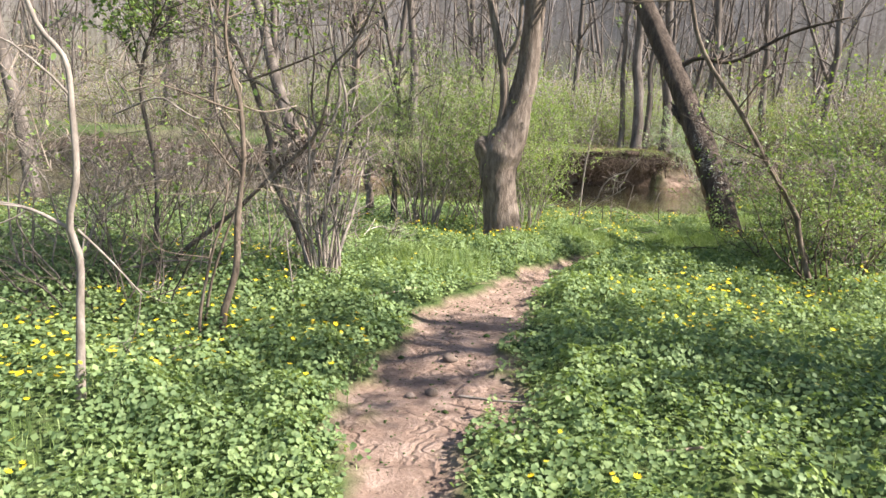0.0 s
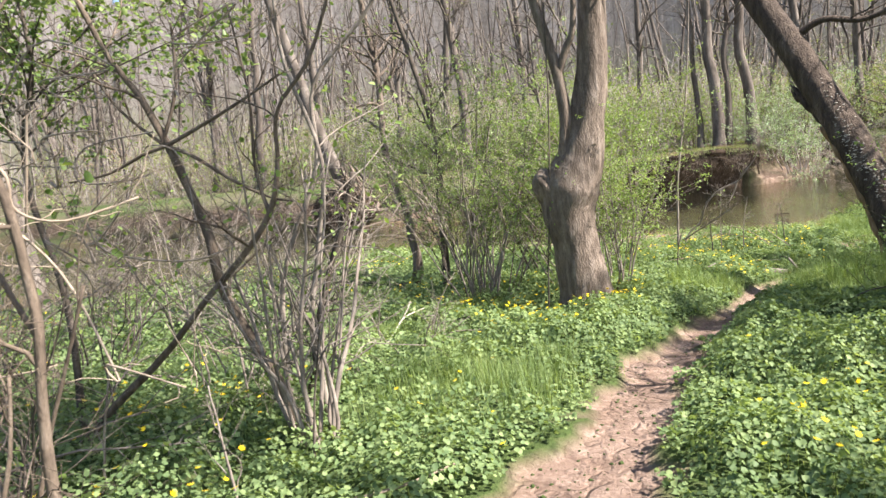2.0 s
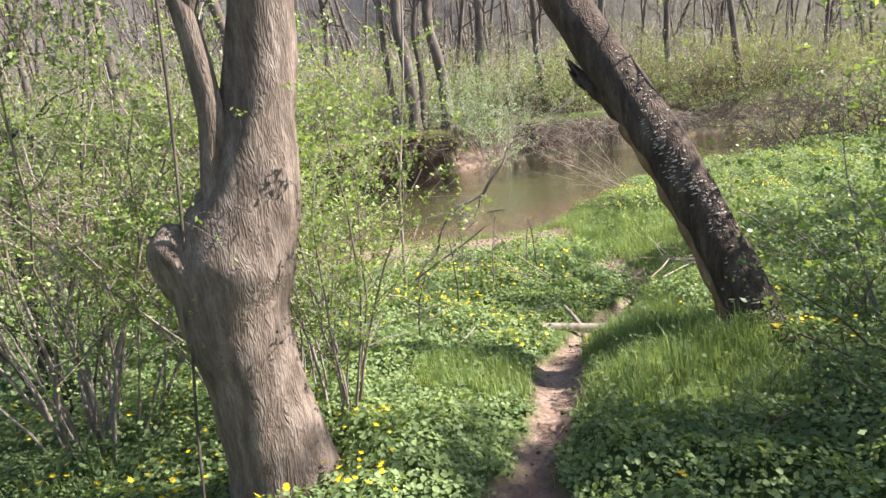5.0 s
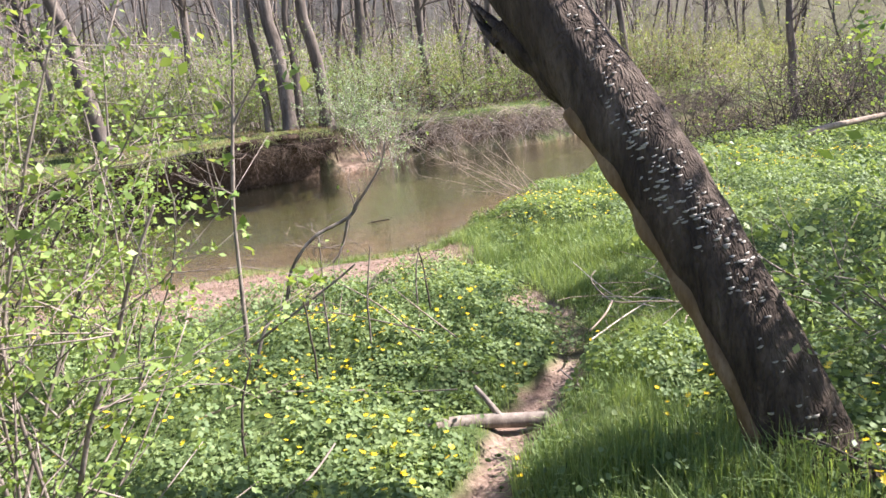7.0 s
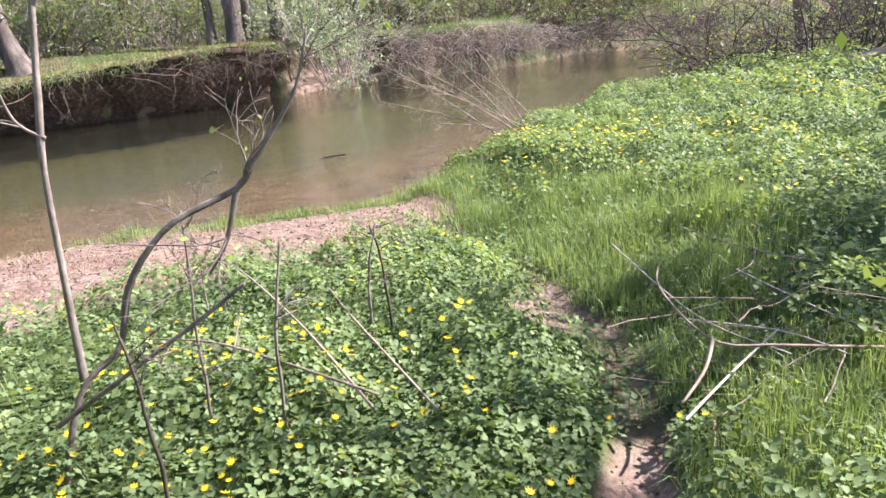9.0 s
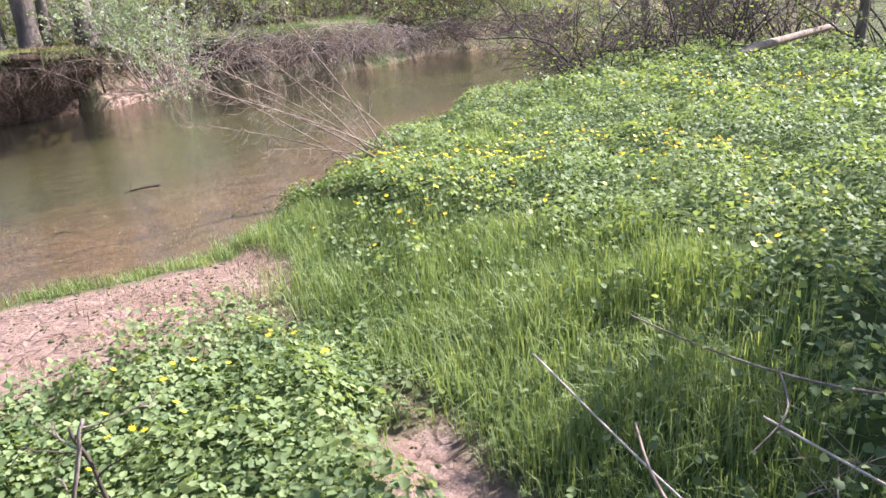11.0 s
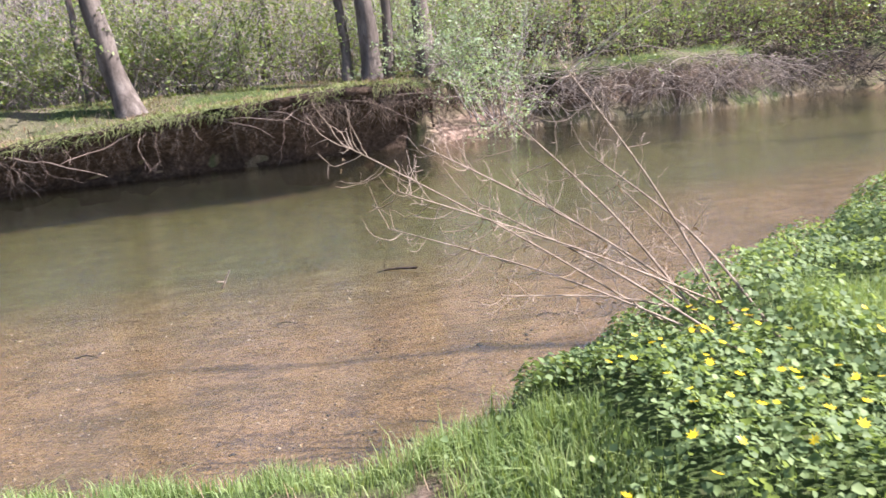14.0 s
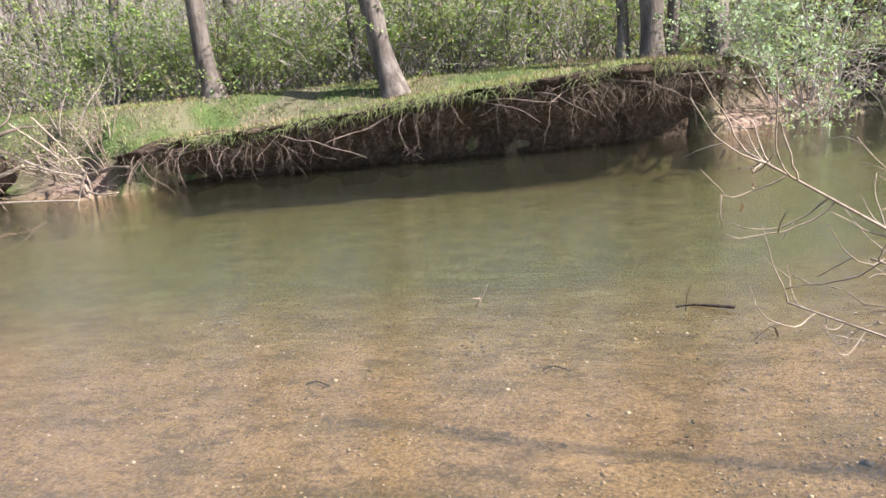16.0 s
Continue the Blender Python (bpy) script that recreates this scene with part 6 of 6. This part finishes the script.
def grassy(x, y):
    """How far grass takes over from the leafy cover."""
    g = np.exp(-((x - 3.6) ** 2 / 0.5 + (y - 10.3) ** 2 / 1.6)) + np.exp(-((x - 6.0) ** 2 / 0.9 + (y - 14.2) ** 2 / 0.9)) + 0.7 * np.exp(-((x - 5.3) ** 2 / 0.25 + (y - 13.4) ** 2 / 0.8)) + 0.9 * np.exp(-((x - 5.1) ** 2 / 0.5 + (y - 11.6) ** 2 / 0.6))
    g = g + 0.55 * np.exp(-((x - 5.2) ** 2 / 0.7 + (y - 15.6) ** 2 / 0.5)) + 0.6 * np.exp(-((x + 2.2) ** 2 / 1.6 + (y - 7.6) ** 2 / 1.0)) + 0.5 * np.exp(-((x - 0.6) ** 2 / 0.8 + (y - 6.3) ** 2 / 2.0)) + 0.8 * np.exp(-((x - 5.2) ** 2 / 0.4 + (y - 16.9) ** 2 / 0.5)) + 0.8 * np.exp(-((x - 2.1) ** 2 / 0.3 + (y - 10.35) ** 2 / 0.25)) + 0.7 * np.exp(-((x - 3.4) ** 2 / 0.25 + (y - 9.4) ** 2 / 0.4)) + 1.3 * np.exp(-((x - 7.6) ** 2 / 0.16 + (y - 17.7) ** 2 / 0.16)) + 0.9 * np.exp(-((x - 5.6) ** 2 / 0.3 + (y - 17.0) ** 2 / 0.3))
    return np.clip(g * 1.25 + 1.3 * (fbm(x, y, 0.9, 61) - 0.55), 0, 1)


def walkway(x, y):
    """Distance from the line of the path and on along the bank."""
    px = np.interp(y, [-2, 4, 9, 12, 16, 17], [1.2, 1.0, 2.3, 4.2, 4.9, 5.0])
    return np.abs(x - px)


def shore(x, y):
    return near_y(x) - y


def by_log(x, y):
    return (x > 3.05) & (x < 3.8) & (np.abs(y - 11.3) < 0.24)


def cover_density(x, y, lo, hi):
    d = walkway(x, y)
    fade = 1.6 * (fbm(x, y, 1.2, 69) - 0.5)
    rim = smooth(-9, -7, x + fade) * (1 - smooth(14.5, 17, x + fade)) * smooth(-1.6, 0.4, y + fade)
    return rim * (d >= lo) * (1 - 0.9 * by_log(x, y)) * (d < hi) * (1 - np.clip(earth(x, y) * 1.3, 0, 1)) * (1 - 0.92 * smooth(0.25, 0.7, grassy(x, y))) * (shore(x, y) > 0.1 + 0.5 * (x > 2) * (x < 5.7)) * (0.35 + 0.65 * smooth(0.25, 0.5, fbm(x, y, 1.0, 63)))


def cover_top(x, y):
    """Height of the leafy cover over the soil: low mounds and clumps."""
    h = 0.02 + 0.40 * np.clip(fbm(x, y, 0.5, 65) - 0.30, 0, 1) + 0.09 * vnoise(x, y, 1.4, 67) + 0.07 * vnoise(x, y, 0.17, 66) ** 2
    h = h + 0.16 * smooth(5.0, 6.2, x) * vnoise(x, y, 0.75, 68) ** 2
    return h * smooth(0.0, 0.45, shore(x, y) - 0.03) * (0.35 + 0.65 * smooth(0.0, 0.35, np.abs(x - np.interp(y, PATH_Y, PATH_X)) - np.interp(y, PATH_Y, PATH_W))) + 0.02


def near_walk(x, y):
    """1 on the ground beside the walk, less on what lies far off to the sides."""
    a = np.interp(y, [1, 5, 10, 14], [-1.6, -5.0, -9.0, -9.5])
    c_ = np.interp(y, [1, 5, 10, 13, 16, 20], [3.8, 6.0, 7.6, 9.6, 12.8, 17])
    return np.where((x > a) & (x < c_) & (y > 0.7), 1.0, 0.22)


rng = np.random.default_rng(5)
for lo, hi, y0, y1, dens, size in ((0, 1.7, -1.6, 10.5, 3000, 0.027), (0, 1.7, 10.5, 23, 2700, 0.028), (1.7, 5.0, -1.6, 23, 1850, 0.031), (5.0, 12.0, -1.6, 23, 520, 0.05)):
    ms = Mesher()
    x, y = scatter(rng, -9, 17, y0, y1, dens, lambda x, y: cover_density(x, y, lo, hi) * near_walk(x, y))
    top_h = cover_top(x, y)
    slope = np.stack([(top_h - cover_top(x + 0.04, y)) / 0.04, (top_h - cover_top(x, y + 0.04)) / 0.04, np.ones(len(x))], 1)
    pos = np.stack([x, y, land(x, y) + top_h * rng.uniform(0.35, 1.0, len(x)) ** 0.7], 1)
    ms.leaves(rng, pos, size * rng.uniform(0.5, 1.5, len(x)), 0.42, 0.95, 0.28, normal=slope, simple=lo > 0)
    tagged(part("celandine_cover", ms, LEAF_COVER), "dense low carpet of glossy heart-shaped green leaves", "ground cover", kind="stuff")

ms = Mesher()
x, y = scatter(rng, -2, 10, 0.5, 20, 3300, lambda x, y: (1 - 0.9 * by_log(x, y)) * smooth(0.3, 0.75, grassy(x, y)) * (1 - np.clip(1.2 * earth(x, y), 0, 1)) * (shore(x, y) > 0.05) * (walkway(x, y) < 3.5))
ms.blades(rng, np.stack([x, y, land(x, y) - 0.01], 1), (0.06 + 0.36 * fbm(x, y, 0.55, 71) ** 1.6) * rng.uniform(0.6, 1.4, len(x)), 0.0048, 0.7)
tagged(part("grass", ms, LEAF_GRASS), "fresh green long grass beside the path", "grass", kind="stuff")
ms = Mesher()
x, y = scatter(rng, -9, 17, 0.5, 23, 330, lambda x, y: (0.2 + 0.8 * (walkway(x, y) < 3.5)) * smooth(0.35, 0.6, fbm(x, y, 0.8, 74)) * (1 - np.clip(1.3 * earth(x, y), 0, 1)) * (shore(x, y) > 0.1))
ms.blades(rng, np.stack([x, y, land(x, y) - 0.01], 1), rng.uniform(0.05, 0.18, len(x)), 0.0045, 0.8)
x, y = scatter(rng, -9, 17, 12, 23, 900, lambda x, y: smooth(0.0, 0.1, shore(x, y)) * (1 - smooth(0.25, 0.55, shore(x, y) + fbm(x, y, 0.7, 73) - 0.5)) * (0.15 + 0.85 * (fbm(x, y, 1.2, 75) > 0.45)))
ms.blades(rng, np.stack([x, y, land(x, y) - 0.01], 1), rng.uniform(0.05, 0.14, len(x)), 0.007, 0.5)
x, y = scatter(rng, 2.2, 6.6, 15.5, 18.6, 3000, lambda x, y: smooth(0.0, 0.12, shore(x, y)) * (1 - smooth(0.35, 0.6, shore(x, y) + 0.8 * (fbm(x, y, 0.5, 73) - 0.5))) * smooth(0.46, 0.56, fbm(x, y, 0.35, 76)))
ms.blades(rng, np.stack([x, y, land(x, y) - 0.01], 1), rng.uniform(0.05, 0.17, len(x)), 0.0045, 0.8)
tagged(part("grass", ms, LEAF_GRASS), "scattered grass blades in the cover and along the shore", "grass", kind="stuff")
ms = Mesher()
x, y = scatter(rng, -1, 6, 15.2, 18.3, 380, lambda x, y: (shore(x, y) > 0.1) * smooth(0.15, 0.5, bar_mask(x, y)) * smooth(0.45, 0.6, fbm(x, y, 0.5, 78)))
ms.blades(rng, np.stack([x, y, land(x, y) - 0.005], 1), rng.uniform(0.04, 0.13, len(x)), 0.004, 2.2)
tagged(part("dry_grass", ms, LEAF_DRY), "flattened straw of dead grass on the sand bar", "grass", kind="stuff")
ms = Mesher()
cutz = lambda x, y: np.where((bank_cut(x) > 0.5) & (y < far_y(x) + 1.8), LEVEL + (np.interp(x, TOP_X, TOP_Z) - LEVEL) * 1.07, land(x, y))
x, y = scatter(rng, -22, 28, 27, 40, 420, lambda x, y: (0.3 + 0.7 * (np.abs(x) < 10)) * ((y - far_y(x)) > -0.12) * ((y - far_y(x)) < 4.0) * (cutz(x, y) > -0.1) * (0.3 + 0.7 * (fbm(x, y, 1.0, 79) > 0.42)))
ms.blades(rng, np.stack([x, y, cutz(x, y) - 0.02], 1), rng.uniform(0.03, 0.13, len(x)), 0.014, 0.9)
tagged(part("grass", ms, LEAF_FAR), "pale green grass along the top of the far bank", "grass", kind="stuff")
ms = Mesher()
x, y = scatter(rng, -12, 12, 27, 38, 110, lambda x, y: ((y - far_y(x)) > -0.1) * ((y - far_y(x)) < 3.5) * (cutz(x, y) > -0.1) * smooth(0.42, 0.6, fbm(x, y, 1.1, 84)))
ms.blades(rng, np.stack([x, y, cutz(x, y) - 0.01], 1), rng.uniform(0.05, 0.2, len(x)), 0.014, 1.3)
tagged(part("dry_grass", ms, LEAF_DRY), "straw-coloured dead grass on top of the far bank", "grass", kind="stuff")
ms = Mesher()
x = rng.uniform(-5, 6.4, 1800)
x = x[rng.uniform(0, 1, len(x)) < smooth(0.3, 0.6, fbm(x, x * 0, 0.8, 83))]
n = len(x)
S = np.stack([x, far_y(x) + rng.uniform(-0.25, 0.3, n), LEVEL + (np.interp(x, TOP_X, TOP_Z) - LEVEL) * rng.uniform(0.95, 1.08, n)], 1)
ms.tubes(sprout(rng, S, np.stack([rng.normal(0, 0.6, n), np.full(n, -0.8), rng.normal(0.1, 0.4, n)], 1), rng.uniform(0.12, 0.35, n), 4, 0.15, -0.35), taper(np.full(n, 0.008), 0.3, n, 4), 3)
tagged(part("turf_fringe", ms, LEAF_FAR), "matted olive grass hanging over the rim of the bank", "grass", kind="stuff")

# grass tufts and a clump of broad blades on the bank
def tuft(name, x, y, n, high, spread, width, label, seed, lean=0.5):
    rng = np.random.default_rng(seed)
    base = thing(name, (x, y, on_ground(x, y)), label, "grass")
    q = rng.normal(0, spread * 0.5, (n, 2))
    px, py = x + q[:, 0], y + q[:, 1]
    ms = Mesher()
    ms.blades(rng, np.stack([px, py, land(px, py) - 0.01], 1), high * rng.uniform(0.5, 1.15, n) * np.exp(-(q ** 2).sum(1) / spread ** 2), width, lean)
    part("grass_blade", ms, LEAF_GRASS, base)["kind"] = "stuff"


for k, (x, y, n, h, w) in enumerate(((6.25, 13.85, 900, 0.38, 0.42), (5.9, 14.2, 500, 0.28, 0.35), (5.1, 13.4, 500, 0.24, 0.3), (3.5, 10.15, 900, 0.32, 0.42), (3.72, 9.75, 600, 0.28, 0.3), (3.45, 9.35, 600, 0.24, 0.35), (5.35, 11.85, 800, 0.34, 0.4),
                                     (2.15, 10.4, 600, 0.24, 0.35), (3.9, 10.75, 500, 0.28, 0.3), (6.0, 15.2, 600, 0.24, 0.4), (2.25, 17.45, 300, 0.22, 0.25), (3.15, 17.3, 350, 0.22, 0.3), (4.4, 17.7, 350, 0.20, 0.25), (5.75, 17.3, 400, 0.2, 0.3), (4.3, 11.3, 450, 0.26, 0.3), (6.6, 14.5, 500, 0.26, 0.35))):
    tuft("grass_tuft", x, y, n, h, w, 0.005, "tuft of long fresh green grass among low leaves", 400 + k)
tuft("iris_clump", 7.25, 16.75, 60, 0.42, 0.26, 0.02, "clump of broad upright green blades on the bank's edge", 430, 0.35)

# yellow flowers
ms = Mesher()
x, y = scatter(rng, -8, 12, 0.8, 19, 58, lambda x, y: (1 - np.clip(1.5 * earth(x, y), 0, 1)) * (1 - grassy(x, y)) * (shore(x, y) > 0.3) * smooth(0.56, 0.8, fbm(x, y, 1.5, 81) + 0.25 * np.exp(-((x + 1.6) ** 2 + (y - 2.6) ** 2) / 3) + 0.25 * np.exp(-((x - 0.6) ** 2 + (y - 9.0) ** 2) / 1.5) + 0.2 * np.exp(-((x - 2.2) ** 2 + (y - 11.5) ** 2) / 2.5) + 0.28 * np.exp(-((x - 3.1) ** 2 + (y - 12.8) ** 2) / 1.0) + 0.36 * np.exp(-((x - 7.0) ** 2 + (y - 15.8) ** 2) / 3.5) + 0.34 * np.exp(-((x - 6.0) ** 2 + (y - 16.8) ** 2) / 1.0) + 0.4 * np.exp(-((x - 0.6) ** 2 + (y - 8.35) ** 2) / 0.9)))
n = len(x)
c0 = np.stack([x, y, land(x, y) + cover_top(x, y) + rng.uniform(0.0, 0.04, n)], 1)
a = np.arange(16) * np.pi / 8
rad = np.where(np.arange(16) % 2 == 0, 1.0, 0.5)
tl = rng.normal(0, 0.3, (n, 2, 1))
sz = rng.uniform(0.013, 0.022, n)[:, None]
fx, fy_ = np.cos(a) * rad * sz, np.sin(a) * rad * sz
v = np.stack([c0[:, :1] + fx, c0[:, 1:2] + fy_, c0[:, 2:] + tl[:, 0] * fx + tl[:, 1] * fy_ + 0.3 * sz * (np.arange(16) % 2 == 0)], -1)
v = np.concatenate([v, c0[:, None]], 1)
o = np.arange(n)[:, None, None] * 17
k = np.arange(16)
ms.add(v, (o + np.stack([k, (k + 1) % 16, np.full(16, 16)], 1)[None]).reshape(-1, 3))
tagged(part("yellow_flowers", ms, PETAL), "small yellow star-shaped spring flowers in the leaves", "flowers", kind="stuff")

# clods, crumbs and pebbles
ms = Mesher()
ico = np.array([(1, 0, 0), (-1, 0, 0), (0, 1, 0), (0, -1, 0), (0, 0, 1), (0, 0, -1)], float)
tri = np.array([(0, 2, 4), (2, 1, 4), (1, 3, 4), (3, 0, 4), (2, 0, 5), (1, 2, 5), (3, 1, 5), (0, 3, 5)])


def crumbs(ms, x, y, size, flat=0.6):
    n = len(x)
    v = ico[None] * rng.uniform(0.6, 1.3, (n, 6, 1)) * size[:, None, None] * np.array([1, 1, flat])
    a_ = rng.uniform(0, 6.3, n)
    c_, s__ = np.cos(a_)[:, None], np.sin(a_)[:, None]
    v = np.stack([v[..., 0] * c_ - v[..., 1] * s__, v[..., 0] * s__ + v[..., 1] * c_, v[..., 2]], -1)
    v = v + np.stack([x, y, land(x, y) + size * 0.2], 1)[:, None]
    ms.add(v, (np.arange(n)[:, None, None] * 6 + tri[None]).reshape(-1, 3))


x, y = scatter(rng, -3, 7, 0.5, 18.5, 170, lambda x, y: smooth(0.5, 0.9, earth(x, y)))
crumbs(ms, x, y, np.exp(rng.normal(-5.0, 0.5, len(x))))
tagged(part("soil_crumbs", ms, GROUND), "loose crumbs of pale soil on the path and bar", "soil", kind="stuff")
ms = Mesher()
x, y = scatter(rng, 0.5, 9, 17.5, 22.0, 380, lambda x, y: (shore(x, y) < -0.1) * (0.3 + 0.7 * (fbm(x, y, 0.9, 91) > 0.45)))
crumbs(ms, x, y, np.exp(rng.normal(-5.05, 0.45, len(x))))
m, nt, b = material("creek_pebbles", 0.7, 0.3)
geo = nt.nodes.new("ShaderNodeNewGeometry")
nt.links.new(ramp(nt, geo.outputs["Random Per Island"], ((0.0, (0.06, 0.05, 0.035)), (0.4, (0.22, 0.16, 0.11)), (0.75, (0.36, 0.28, 0.20)), (1.0, (0.62, 0.56, 0.48)))), b.inputs["Base Color"])
tagged(part("pebbles", ms, m), "brown and pale pebbles on the shallow creek bed", "pebbles", kind="stuff")
for k, (x, y, s_) in enumerate(((0.95, 3.35, 0.045), (0.92, 2.78, 0.035), (0.8, 2.72, 0.025))):
    ms = Mesher()
    u_, w_ = np.meshgrid(np.linspace(0, np.pi, 8), np.linspace(0, 2 * np.pi, 13))
    q = 1 + 0.6 * (fbm(u_ * 2 + k, w_, 0.8, k) - 0.5)
    ms.add(np.stack([x + s_ * 1.3 * q * np.sin(u_) * np.cos(w_), y + s_ * q * np.sin(u_) * np.sin(w_), float(land(x, y)) + s_ * 0.3 + s_ * 0.8 * q * np.cos(u_)], -1), ((np.arange(12)[:, None] * 8 + np.arange(7)).reshape(-1, 1) + np.array([0, 8, 9, 1])))
    tagged(part("earth_clod", ms, ROOT), "dark lump of trodden earth on the path", "clod", "clods on the path")
